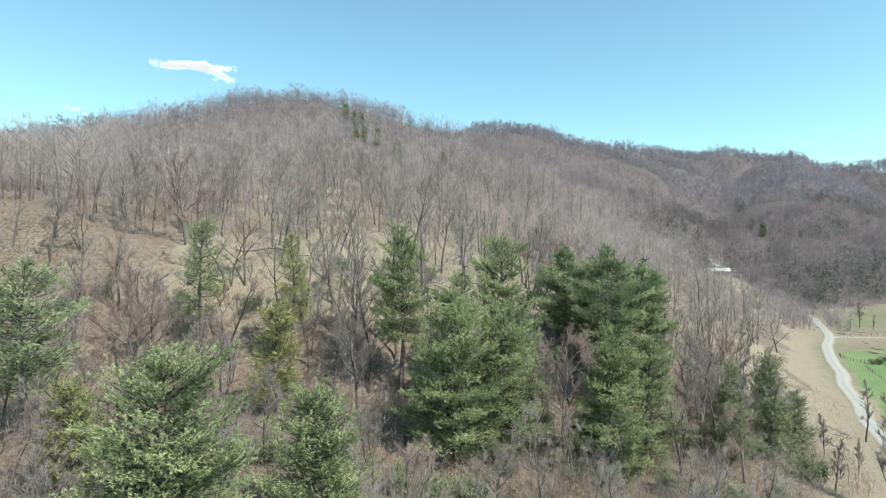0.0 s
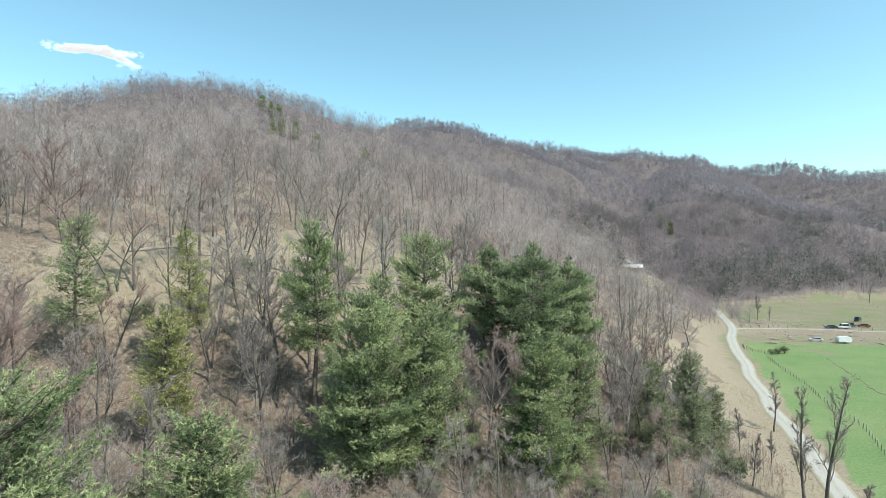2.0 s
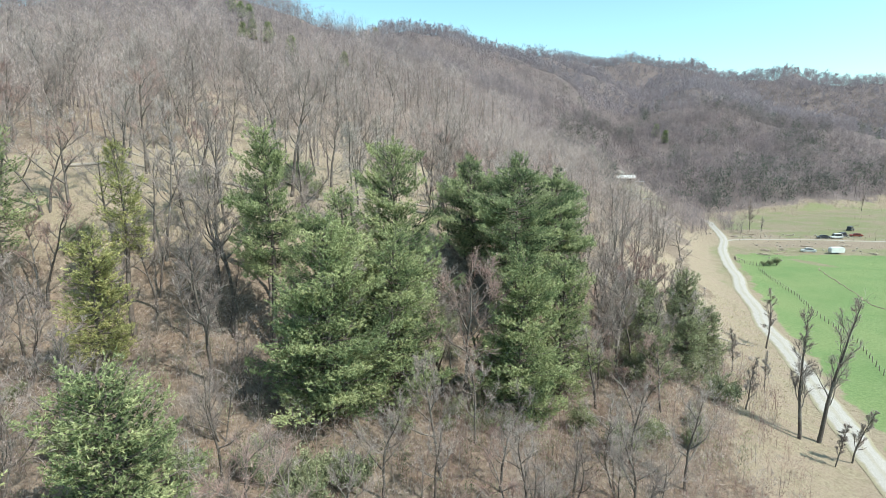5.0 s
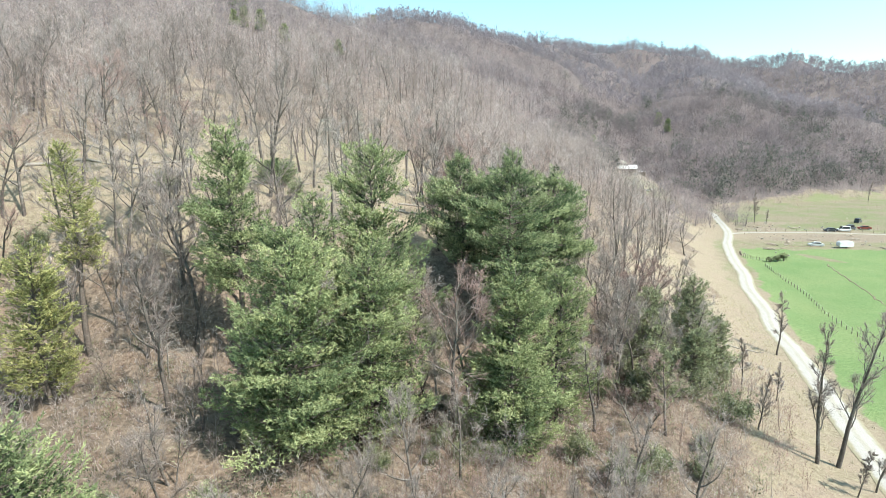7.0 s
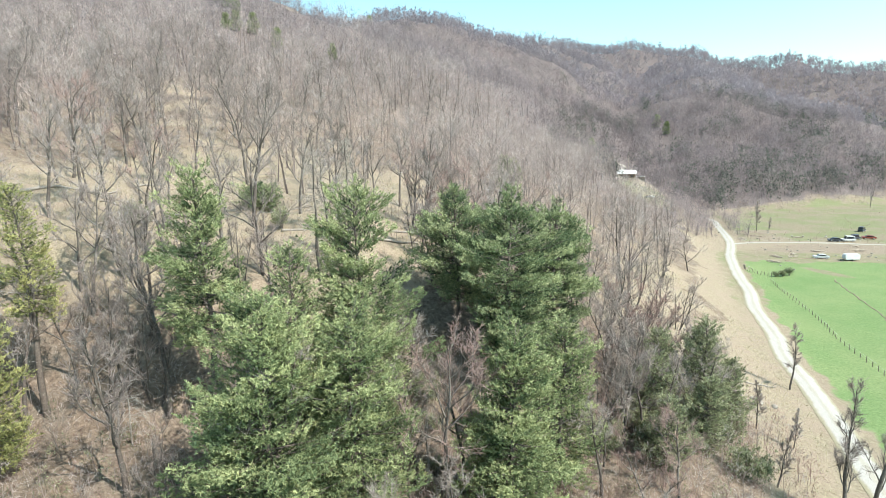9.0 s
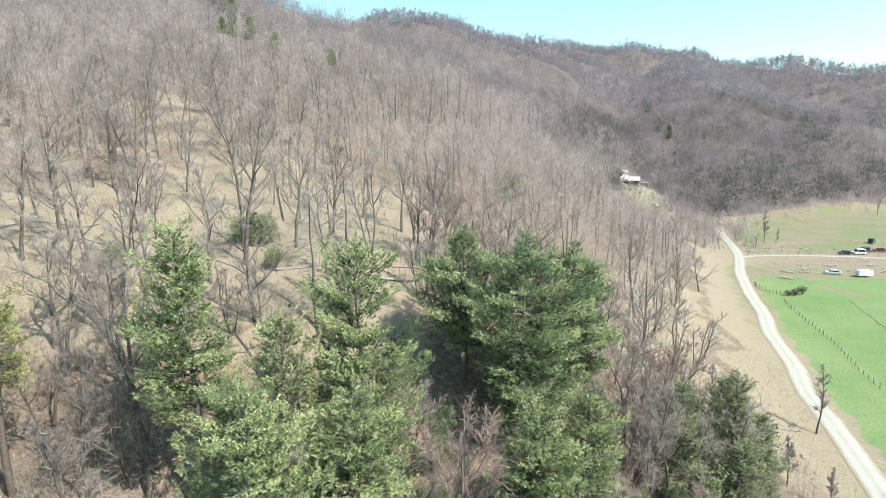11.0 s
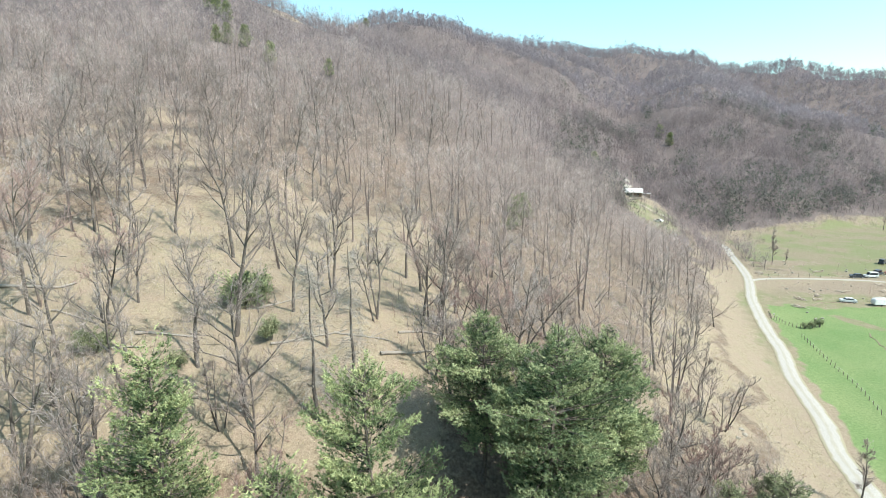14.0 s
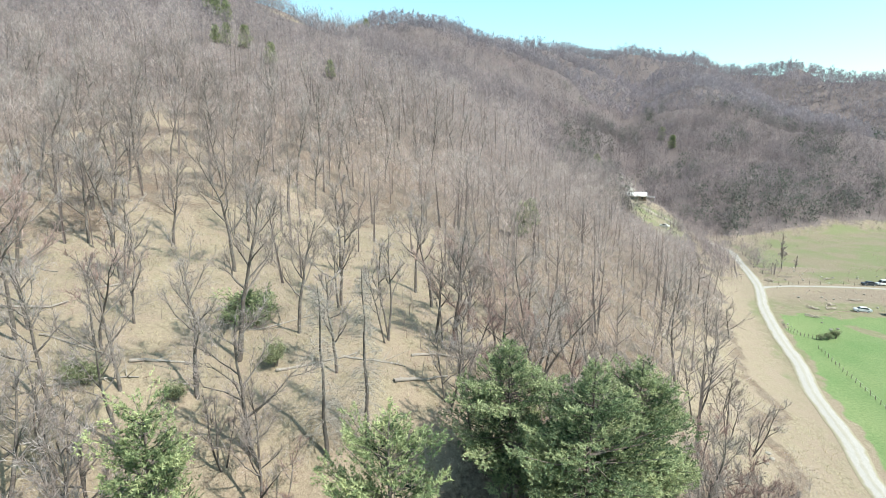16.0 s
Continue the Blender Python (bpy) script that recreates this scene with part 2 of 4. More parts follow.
def height(x, y):
    """The ground's height over the valley floor."""
    x, y = np.asarray(x, float), np.asarray(y, float)
    s = uphill(x, y)
    knots = ((-10, 0), (0, 1.5), (8, 5.5), (20, 11), (45, 24), (70, 28.5), (90, 31.5), (110, 37), (130, 41.5), (160, 45), (400, 62), (900, 80))
    ks, kz = zip(*knots)
    bank = sum(np.interp(s + o, ks, kz) for o in (-6, -3, 0, 3, 6)) / 5
    bank = bank * (1 - 0.55 * smooth((92 - y) / 24) * smooth((52 - x) / 30))
    left = tent(x, y, CREST_LEFT, 0.40, 40)
    hill = peak(bank, left * smooth((s - 30) / 80), 6.0)
    spur = tent(x, y, SPUR, 0.34, 25)
    far = np.maximum(spur, tent(x, y, CREST_FAR, 0.56, 50))
    far = far + smooth((far + 5) / 50) * (9 * waves(x, y, 210, 3) + 4 * waves(x, y, 90, 4))
    h = np.maximum(peak(hill, far, 5.0), 0)
    rough = smooth(h / 12)
    h = h + rough * (0.5 * waves(x, y, 14, 5) + 1.2 * waves(x, y, 45, 6)) + smooth((h - 45) / 40) * 4 * waves(x, y, 120, 7)
    return h + 0.12 * waves(x, y, 9, 8) * (0.2 + rough)


# ---- building helpers ----
class Geo:
    """Vertices, faces and a tone for each vertex, gathered into one mesh."""

    def __init__(self):
        self.v, self.f, self.tone, self.count = [], [], [], 0

    def add(self, verts, faces, tone=0.5):
        verts = np.asarray(verts, float)
        self.v.append(verts)
        self.f.append((np.asarray(faces, np.int64) + self.count))
        self.tone.append(np.broadcast_to(np.asarray(tone, float), (len(verts),)))
        self.count += len(verts)

    def tube(self, points, radii, sides=5, tone=0.5):
        points = np.asarray(points, float)
        n = len(points)
        ahead = np.gradient(points, axis=0)
        ahead /= np.linalg.norm(ahead, axis=1)[:, None] + 1e-9
        ref = np.where(np.abs(ahead[:, 2:3]) > 0.9, np.array([[1.0, 0, 0]]), np.array([[0, 0, 1.0]]))
        a = np.cross(ahead, ref)
        a /= np.linalg.norm(a, axis=1)[:, None] + 1e-9
        b = np.cross(ahead, a)
        ang = np.arange(sides) * 2 * np.pi / sides
        ring = points[:, None] + np.asarray(radii)[:, None, None] * (np.cos(ang)[None, :, None] * a[:, None] + np.sin(ang)[None, :, None] * b[:, None])
        i, j = np.meshgrid(np.arange(n - 1), np.arange(sides), indexing="ij")
        j2 = (j + 1) % sides
        p, q, r, s = i * sides + j, i * sides + j2, (i + 1) * sides + j2, (i + 1) * sides + j
        self.add(ring.reshape(-1, 3), np.concatenate([np.stack([p, q, r], -1).reshape(-1, 3), np.stack([p, r, s], -1).reshape(-1, 3)]), tone)

    def slivers(self, start, way, width, tone=0.5, rs=None):
        """Thin pointed blades from start along way."""
        start, way = np.asarray(start, float), np.asarray(way, float)
        n = len(start)
        side = np.cross(way, rs.normal(size=(n, 3)))
        side *= (np.broadcast_to(width, (n,)) / 2 / (np.linalg.norm(side, axis=1) + 1e-9))[:, None]
        v = np.stack([start - side, start + side, start + way], 1).reshape(-1, 3)
        self.add(v, np.arange(3 * n).reshape(n, 3), np.repeat(np.broadcast_to(tone, (n,)), 3))

    def mesh(self, name, mat, smooth_faces=False):
        v, f, tone = np.concatenate(self.v), np.concatenate(self.f), np.concatenate(self.tone)
        me = bpy.data.meshes.new(name)
        me.vertices.add(len(v))
        me.vertices.foreach_set("co", v.astype(np.float32).ravel())
        me.loops.add(f.size)
        me.loops.foreach_set("vertex_index", f.astype(np.int32).ravel())
        me.polygons.add(len(f))
        me.polygons.foreach_set("loop_start", np.arange(0, f.size, 3, dtype=np.int32))
        me.update(calc_edges=True)
        if smooth_faces:
            me.polygons.foreach_set("use_smooth", np.ones(len(f), bool))
        me.attributes.new("tone", "FLOAT", "POINT").data.foreach_set("value", tone.astype(np.float32))
        me.materials.append(mat)
        return me


def part(name, source, mat, parent=None, label=""):
    if isinstance(source, bmesh.types.BMesh):
        me = bpy.data.meshes.new(name)
        source.to_mesh(me)
        source.free()
        me.materials.append(mat)
    elif isinstance(source, Geo):
        me = source.mesh(name, mat)
    else:
        me = source
    ob = new(name, me)
    ob.parent = parent
    return tagged(ob, label)


def at(x, y, sink=0.0):
    return float(height(x, y)) - sink


# ---- ground ----
def spaced(lo, hi, step, far_lo, far_hi, growth=1.09):
    mid = list(np.arange(lo, hi + step / 2, step))
    out, s = [], step
    x = mid[-1]
    while x < far_hi:
        s = min(s * growth, 60)
        x += s
        out.append(x)
    down, s = [], step
    x = mid[0]
    while x > far_lo:
        s = min(s * growth, 60)
        x -= s
        down.append(x)
    return np.array(down[::-1] + mid + out)


ROAD = ((-60, -160), (-12, -80), (20, -22), (40, 22), (51, 48), (62, 69.5), (67, 78.5), (73.6, 91), (78, 100.5), (84, 109.5), (92.5, 125.5), (101, 138), (110, 154), (124, 176), (133, 188), (141, 199), (150, 214), (160.5, 233), (171, 252), (174.5, 271), (174, 283), (170, 296), (159, 301), (150, 307), (152, 318), (166, 337), (190, 374), (197, 405))
LANE = ((139, 196), (146, 197.5), (160, 194.8), (176, 189), (190, 182), (240, 168), (330, 150))


def curve_points(ctrl, step=1.2):
    """A smooth line through the given points."""
    p = np.array(ctrl, float)
    p = np.vstack([2 * p[0] - p[1], p, 2 * p[-1] - p[-2]])
    out = []
    for k in range(1, len(p) - 2):
        n = max(2, int(np.linalg.norm(p[k + 1] - p[k]) / step))
        t = np.linspace(0, 1, n, endpoint=False)[:, None]
        out.append(0.5 * (2 * p[k] + (p[k + 1] - p[k - 1]) * t + (2 * p[k - 1] - 5 * p[k] + 4 * p[k + 1] - p[k + 2]) * t ** 2 + (3 * p[k] - p[k - 1] - 3 * p[k + 1] + p[k + 2]) * t ** 3))
    return np.vstack(out + [p[-2][None]])


ROAD_LINE, LANE_LINE = curve_points(ROAD), curve_points(LANE)


def away_from(x, y, line):
    best = np.full(np.shape(x), 1e9)
    for px, py in line[::3]:
        best = np.minimum(best, np.hypot(x - px, y - py))
    return best


def right_of_road(x, y):
    """Distance east of the road (negative: west)."""
    order = np.argsort(ROAD_LINE[:, 1])
    return x - np.interp(y, ROAD_LINE[order, 1], ROAD_LINE[order, 0])


def patch(x, y, cx, cy, rx, ry, turn=0.0):
    c, s = math.cos(radians(turn)), math.sin(radians(turn))
    u, v = ((x - cx) * c + (y - cy) * s) / rx, ((y - cy) * c - (x - cx) * s) / ry
    return np.clip(1.5 - np.hypot(u, v), 0, 1)


def wood_edge(x, y):
    """Where the woods beyond the pasture begin."""
    return 262 + 26 * smooth((x - 185) / 30) + 0.13 * np.maximum(x - 215, 0) + 7 * waves(x, y, 34, 81)


def zones(x, y):
    wob = waves(x, y, 26, 41) + 0.6 * waves(x, y, 9, 42)
    s, east = uphill(x, y) + 3.5 * wob, right_of_road(x, y) + 1.2 * waves(x, y, 8, 43)
    valley = smooth((6 - s) / 6) * smooth((330 - y) / 40)
    bench = smooth((s - 34) / 10) * smooth((112 - s) / 14) * smooth((y - 75) / 9) * smooth((185 - y) / 40) * smooth((34 - x) / 14) * smooth((x + 52) / 12)
    slope_edge = smooth((s - 4) / 4) * smooth((26 - s) / 10) * smooth((y - 84) / 14) * smooth((170 - y) / 40)
    rise = 0.72 * np.maximum(patch(x, y, -45, 175, 30, 62, 12), 0.8 * patch(x, y, 0, 160, 40, 26, 20)) * (0.72 + 0.4 * waves(x, y, 22, 44))
    dry = np.maximum.reduce([rise, valley * smooth((302 - y) / 20), bench * (0.75 + 0.1 * smooth((y - 84) / 12)), 0.8 * slope_edge, patch(x, y, 166, 322, 22, 18), 0.9 * patch(x, y, -20, 455, 26, 34, 10)])
    lane_y = np.interp(x, LANE_LINE[:, 0], LANE_LINE[:, 1])
    pasture = np.maximum(smooth((east - 3) / 5) * valley * smooth((wood_edge(x, y) + 6 - y) / 10) * smooth((y - lane_y) / 10), 0.56 * smooth((east + 9) / 6) * valley * smooth((y - 100) / 40) * smooth((200 - y) / 20))
    pasture = np.maximum.reduce([pasture, patch(x, y, 166, 304, 14, 12), 0.8 * patch(x, y, 150, 278, 14, 26, -28)])
    end = 172 - 0.28 * (x - 130)
    green = smooth((east - 2) / 3.5) * valley * smooth((end + 4 * wob - y) / 9) * (1 - patch(x, y, 136, 152, 2.2, 7, 8))
    soil = np.maximum.reduce([patch(x, y, 176, 178, 26, 9, -18), 0.55 * smooth((y - wood_edge(x, y) + 14) / 8) * smooth((wood_edge(x, y) + 10 - y) / 8) * (x > 195), 0.6 * patch(x, y, 160, 206, 14, 7, -15), 0.8 * patch(x, y, 152, 182, 14, 5, -20), 0.7 * patch(x, y, 172, 218, 16, 6, -10)])
    # Painted haze grows with distance from the camera's start.
    far_haze = smooth((np.hypot(x, y) - 150) / 150)
    return dict(far_haze=far_haze, dry=dry, pasture=pasture, green=green, soil=soil)


def sheet(name, xs, ys, lift, mat):
    X, Y = np.meshgrid(xs, ys)
    Z = height(X, Y) + lift
    v = np.stack([X, Y, Z], -1).reshape(-1, 3)
    i, j = np.meshgrid(np.arange(len(ys) - 1), np.arange(len(xs) - 1), indexing="ij")
    a = i * len(xs) + j
    b, c, d = a + 1, a + len(xs) + 1, a + len(xs)
    g = Geo()
    g.add(v, np.concatenate([np.stack([a, b, c], -1).reshape(-1, 3), np.stack([a, c, d], -1).reshape(-1, 3)]))
    me = g.mesh(name, mat, True)
    for key, val in zones(X, Y).items():
        me.attributes.new(key, "FLOAT", "POINT").data.foreach_set("value", val.astype(np.float32).ravel())
    return new(name, me)


ground = sheet("ground", spaced(-60, 200, 1.5, -2600, 2600), spaced(35, 220, 1.5, -2600, 2600), 0.0, GROUND)
tagged(ground, "rolling ground of brown leaf litter, dry tan grass and green field", "ground", kind="structure")


def road(name, line, half, label):
    way = np.gradient(line, axis=0)
    way /= np.linalg.norm(way, axis=1)[:, None]
    side = np.stack([way[:, 1], -way[:, 0]], -1)
    cols = np.array((-1.15, -0.85, -0.5, -0.15, 0.15, 0.5, 0.85, 1.15))
    rise = np.array((-0.06, 0.05, 0.03, 0.09, 0.09, 0.03, 0.05, -0.06))
    wob = 1 + 0.09 * waves(line[:, 0], line[:, 1], 11, 21)
    P = line[:, None] + side[:, None] * (cols[None, :, None] * half * wob[:, None, None])
    Z = height(P[..., 0], P[..., 1]) + 0.10 + rise[None]
    v = np.concatenate([P, Z[..., None]], -1).reshape(-1, 3)
    i, j = np.meshgrid(np.arange(len(line) - 1), np.arange(len(cols) - 1), indexing="ij")
    a = i * len(cols) + j
    b, c, d = a + 1, a + len(cols) + 1, a + len(cols)
    g = Geo()
    g.add(v, np.concatenate([np.stack([a, b, c], -1).reshape(-1, 3), np.stack([a, c, d], -1).reshape(-1, 3)]))
    me = g.mesh(name, GRAVEL, True)
    me.attributes.new("across", "FLOAT", "POINT").data.foreach_set("value", np.tile(cols, len(line)).astype(np.float32))
    return tagged(new(name, me), label, "road", kind="structure")


road("road", ROAD_LINE, 1.5, "pale gravel farm road with two wheel tracks")
road("road_lane", LANE_LINE, 1.0, "narrow pale gravel lane branching from the farm road")


# ---- trees ----
def unit(a):
    return a / (np.linalg.norm(a, axis=-1, keepdims=True) + 1e-9)


def grow_bare(seed, tall=15.0, spread=0.42, stems=1, low=0.3, twig=0.035, limbs=9, fine=1.0, lean=0.06, upward=0.55, part_way=0.28, thick=0.6, wander=0.075, stout=1.0):
    """Wood and twigs of a leafless broadleaf tree."""
    rs = np.random.RandomState(seed)
    wood, twigs = Geo(), Geo()
    up = np.array([0, 0, 1.0])

    def limb(start, way, length, r0, r1, n, sides, wander, lift, tone=0.1):
        pts, d = [start], unit(way)
        for _ in range(n):
            d = unit(d + rs.normal(0, wander, 3) + up * lift)
            pts.append(pts[-1] + d * length / n)
        pts = np.array(pts)
        wood.tube(pts, np.linspace(r0, r1, n + 1), sides, tone)
        return pts

    def spray(pts, count, length, level):
        k = rs.uniform(0.15, 1, count) * (len(pts) - 1)
        i = np.minimum(k.astype(int), len(pts) - 2)
        p = pts[i] + (pts[i + 1] - pts[i]) * (k - i)[:, None]
        along = unit(pts[i + 1] - pts[i])
        w = unit(along * 0.9 + rs.normal(0, 0.62, (count, 3)) + up * 0.3) * (length * rs.uniform(0.5, 1.2, count))[:, None]
        tone = np.clip(rs.normal(0.5, 0.2, count), 0, 1)
        twigs.slivers(p, w, twig * 1.5, tone, rs)
        m = 3
        q = np.repeat(p, m, 0) + np.repeat(w, m, 0) * rs.uniform(0.25, 0.85, (count * m, 1))
        w2 = unit(unit(np.repeat(w, m, 0)) + rs.normal(0, 0.6, (count * m, 3)) + up * 0.15) * (length * 0.6 * rs.uniform(0.5, 1.1, count * m))[:, None]
        twigs.slivers(q, w2, twig, np.repeat(tone, m), rs)

    for stem in range(stems):
        a = rs.uniform(0, 6.28)
        out = 0.0 if stems == 1 else part_way
        base = np.array([0.3 * math.cos(a), 0.3 * math.sin(a), -0.4]) * (0 if stems == 1 else 1) - up * (0.4 if stems == 1 else 0)
        H = tall * (1 if stem == 0 else rs.uniform(0.7, 0.95))
        r = 0.0122 * stout * H * (1 if stems == 1 else 0.75)
        way = np.array([math.cos(a) * out + rs.normal(0, lean), math.sin(a) * out + rs.normal(0, lean), 1])
        trunk = limb(base, way, H * 0.86, r, r * 0.16, 10, 6, wander, 0.03)
        for b in range(limbs):
            k = low + (0.97 - low) * (b + rs.uniform(0, 0.8)) / limbs
            i = min(int(k * 10), 9)
            p = trunk[i] + (trunk[i + 1] - trunk[i]) * (k * 10 - i)
            a = b * 2.4 + rs.uniform(-0.5, 0.5)
            L = H * spread * (1.0 - 0.62 * k) * rs.uniform(0.75, 1.2)
            w = np.array([math.cos(a), math.sin(a), upward + 0.6 * k])
            lp = limb(p, w, L, r * (1 - k) * thick + 0.03, 0.018, 5, 3, 0.16, 0.09, 0.55)
            spray(lp, int(10 * fine), L * 0.32, 1)
            for c in range(4):
                kk = rs.uniform(0.25, 0.95) * 5
                ii = min(int(kk), 4)
                q = lp[ii] + (lp[ii + 1] - lp[ii]) * (kk - ii)
                w = unit(lp[ii + 1] - lp[ii]) + rs.normal(0, 0.5, 3) + up * 0.25
                bp = limb(q, w, L * rs.uniform(0.35, 0.6), 0.028, 0.01, 2, 3, 0.18, 0.06, 0.9)
                spray(bp, int(15 * fine), L * 0.28, 2)
        spray(trunk[7:], int(12 * fine), H * 0.1, 1)
    return wood, twigs


def grow_pine(seed, tall=18.0, wide=3.6, bare=0.12, dense=1.0, tuft=0.235, droop=0.0, open_top=False):
    """Trunk and boughs, and the foliage of a white pine with plates of upturned tufts."""
    rs = np.random.RandomState(seed)
    wood, leaf = Geo(), Geo()
    n = 14
    z = np.linspace(-0.5, tall, n)
    trunk = np.stack([0.18 * np.sin(z * 0.35 + seed), 0.18 * np.cos(z * 0.31 + seed), z], -1)
    wood.tube(trunk, np.linspace(0.016 * tall, 0.03, n), 7, 0.0)
    starts, ways, shade_tones = [], [], []
    zz = bare * tall
    while zz < tall * 0.985:
        k = (zz - bare * tall) / (tall * (1 - bare))
        if open_top:
            reach = wide * np.sin(np.pi * min(1, 0.16 + 0.82 * k)) ** 0.6 * (1 + 0.2 * math.sin(zz * 1.7 + seed)) * min(1, 2.4 * (1 - k) + 0.08) ** 0.7 + 0.25
        else:
            reach = wide * (1 - k) ** 0.46 * (0.66 + 0.34 * min(1, k * 5)) * (1 + 0.16 * math.sin(zz * 1.9 + seed)) + 0.3
        lean = rs.uniform(0, 6.28)
        for b in range(rs.randint(6, 9)):
            a = rs.uniform(0, 6.28)
            L = reach * rs.choice((0.6, 0.8, 0.93, 1.02)) * rs.uniform(0.88, 1.08) * (1 + 0.15 * math.cos(a - lean))
            rise = -0.12 - droop + (0.45 if open_top else 0.8) * k ** 1.6 + rs.normal(0, 0.12)
            p0 = np.array([np.interp(zz, z, trunk[:, 0]), np.interp(zz, z, trunk[:, 1]), zz + rs.uniform(-0.25, 0.25)])
            t = np.linspace(0, 1, 5)
            bow = rs.normal(0, 0.12)
            pts = p0 + np.stack([L * t * math.cos(a) - bow * L * t * t * math.sin(a), L * t * math.sin(a) + bow * L * t * t * math.cos(a), L * (rise * t + 0.22 * t * t)], -1)
            wood.tube(pts[::2], np.linspace(0.022 + 0.012 * L, 0.012, 3), 3, 0.2)
            m = max(4, int(dense * 12.5 * L * (0.75 + 0.22 * L)))
            u = rs.uniform(0.2, 1.06, m) ** 0.75
            fan = 0.40 * L * (1.3 - 0.85 * u) * np.sqrt(np.minimum(1, u * 2)) + 0.14
            c = p0 + np.stack([np.interp(u, t, pts[:, i] - p0[i]) for i in range(3)], -1)
            off = rs.uniform(-1, 1, m) * fan
            c += np.stack([-math.sin(a) * off, math.cos(a) * off, rs.normal(0.06, 0.22, m) - 0.12 * np.abs(off)], -1)
            d = np.stack([math.cos(a) - 0.7 * math.sin(a) * np.sign(off), math.sin(a) + 0.7 * math.cos(a) * np.sign(off), np.full(m, 0.6 + 0.5 * k)], -1) + rs.normal(0, 0.25, (m, 3))
            starts.append(c)
            ways.append(unit(d))
            # Tone along the bough paints shade inside the crown, sun on its tips.
            shade_tones.append(np.clip(0.28 + 0.42 * u + rs.normal(0, 0.15) + rs.normal(0, 0.07, m), 0, 1))
        zz += rs.uniform(0.40, 0.62) * tall / 18
    c, d, tone = np.concatenate(starts), np.concatenate(ways), np.concatenate(shade_tones)
    K = 9
    cc, dd = np.repeat(c, K, 0), np.repeat(d, K, 0)
    w = unit(dd * 0.8 + rs.normal(0, 0.75, cc.shape)) * (tuft * rs.uniform(0.7, 1.25, len(cc)))[:, None]
    back = dd * rs.uniform(-0.25, 0.15, (len(cc), 1))
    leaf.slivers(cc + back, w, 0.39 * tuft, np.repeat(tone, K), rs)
    return wood, leaf


def grow_shrub(seed, tall=2.2, wide=1.4, stems=14, twig=0.03):
    rs = np.random.RandomState(seed)
    wood, twigs = Geo(), Geo()
    for k in range(stems):
        a, o = rs.uniform(0, 6.28), rs.uniform(0.1, 0.7)
        pts = np.array([[0, 0, -0.2], [o * wide * 0.4 * math.cos(a), o * wide * 0.4 * math.sin(a), tall * 0.45], [o * wide * math.cos(a), o * wide * math.sin(a), tall * rs.uniform(0.75, 1.1)]])
        pts += rs.normal(0, 0.06, pts.shape)
        wood.tube(pts, (0.03, 0.022, 0.008), 3)
        m = 16
        u = rs.uniform(0.3, 1, m)[:, None]
        p = pts[1] + (pts[2] - pts[1]) * u
        w = unit(unit(pts[2] - pts[1]) + rs.normal(0, 0.6, (m, 3))) * (tall * 0.38 * rs.uniform(0.5, 1.2, m))[:, None]
        tone = np.clip(rs.normal(0.5, 0.2, m), 0, 1)
        twigs.slivers(p, w, twig, tone, rs)
        w2 = unit(np.repeat(w, 2, 0) + rs.normal(0, 0.4, (2 * m, 3))) * (tall * 0.22)
        twigs.slivers(np.repeat(p, 2, 0) + np.repeat(w, 2, 0) * rs.uniform(0.2, 0.8, (2 * m, 1)), w2, twig * 0.8, np.repeat(tone, 2), rs)
    return wood, twigs


def grow_leafy(seed, tall=2.5, wide=1.6, clumps=260, blade=0.2):
    """An evergreen shrub: crooked stems under many small leaves."""
    rs = np.random.RandomState(seed)
    wood, leaf = Geo(), Geo()
    tips = []
    for k in range(9):
        a, o = rs.uniform(0, 6.28), rs.uniform(0.15, 0.9)
        pts = np.array([[0, 0, -0.2], [o * wide * 0.5 * math.cos(a), o * wide * 0.5 * math.sin(a), tall * 0.4], [o * wide * math.cos(a), o * wide * math.sin(a), tall * rs.uniform(0.55, 1.0) * (1.1 - 0.4 * o)]])
        wood.tube(pts, (0.05, 0.035, 0.012), 4)
        tips.append(pts)
    for _ in range(clumps):
        pts = tips[rs.randint(len(tips))]
        c = pts[1] + (pts[2] - pts[1]) * rs.uniform(0.1, 1.1) + rs.normal(0, 1, 3) * np.array([0.26 * wide, 0.26 * wide, 0.13 * tall])
        c[2] = max(c[2], 0.15)
        K = 11
        w = unit(rs.normal(0, 1, (K, 3)) + np.array([0, 0, 0.5])) * blade * rs.uniform(0.7, 1.4, (K, 1))
        # Leaf tone is paler towards the top of the shrub.
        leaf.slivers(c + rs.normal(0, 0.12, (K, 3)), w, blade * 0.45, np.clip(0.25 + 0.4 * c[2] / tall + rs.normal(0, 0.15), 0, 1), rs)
    return wood, leaf


def tree_thing(name, grown, bark, foliage, label, category, group="", crown="crown", crown_label=""):
    ob = tagged(new(name), label, category, group)
    wood, leaf = grown
    part("trunk", wood, bark, ob)
    part(crown, leaf, foliage, ob, crown_label)
    return ob


def stand(x, y, scale=1.0, turn=0.0, tip=0.0, tip_to=0.0, sink=0.0):
    return Matrix.Translation((x, y, at(x, y, sink))) @ pose(0, 0, 0, 0, 0, tip_to) @ pose(0, 0, 0, tip, 0, turn - tip_to) @ Matrix.Scale(scale, 4)


def put_first(ob, m):
    ob.matrix_basis = m
    return ob


def copy_at(ob, m):
    made = copy_thing(ob, m)
    made.matrix_basis = m
    return made


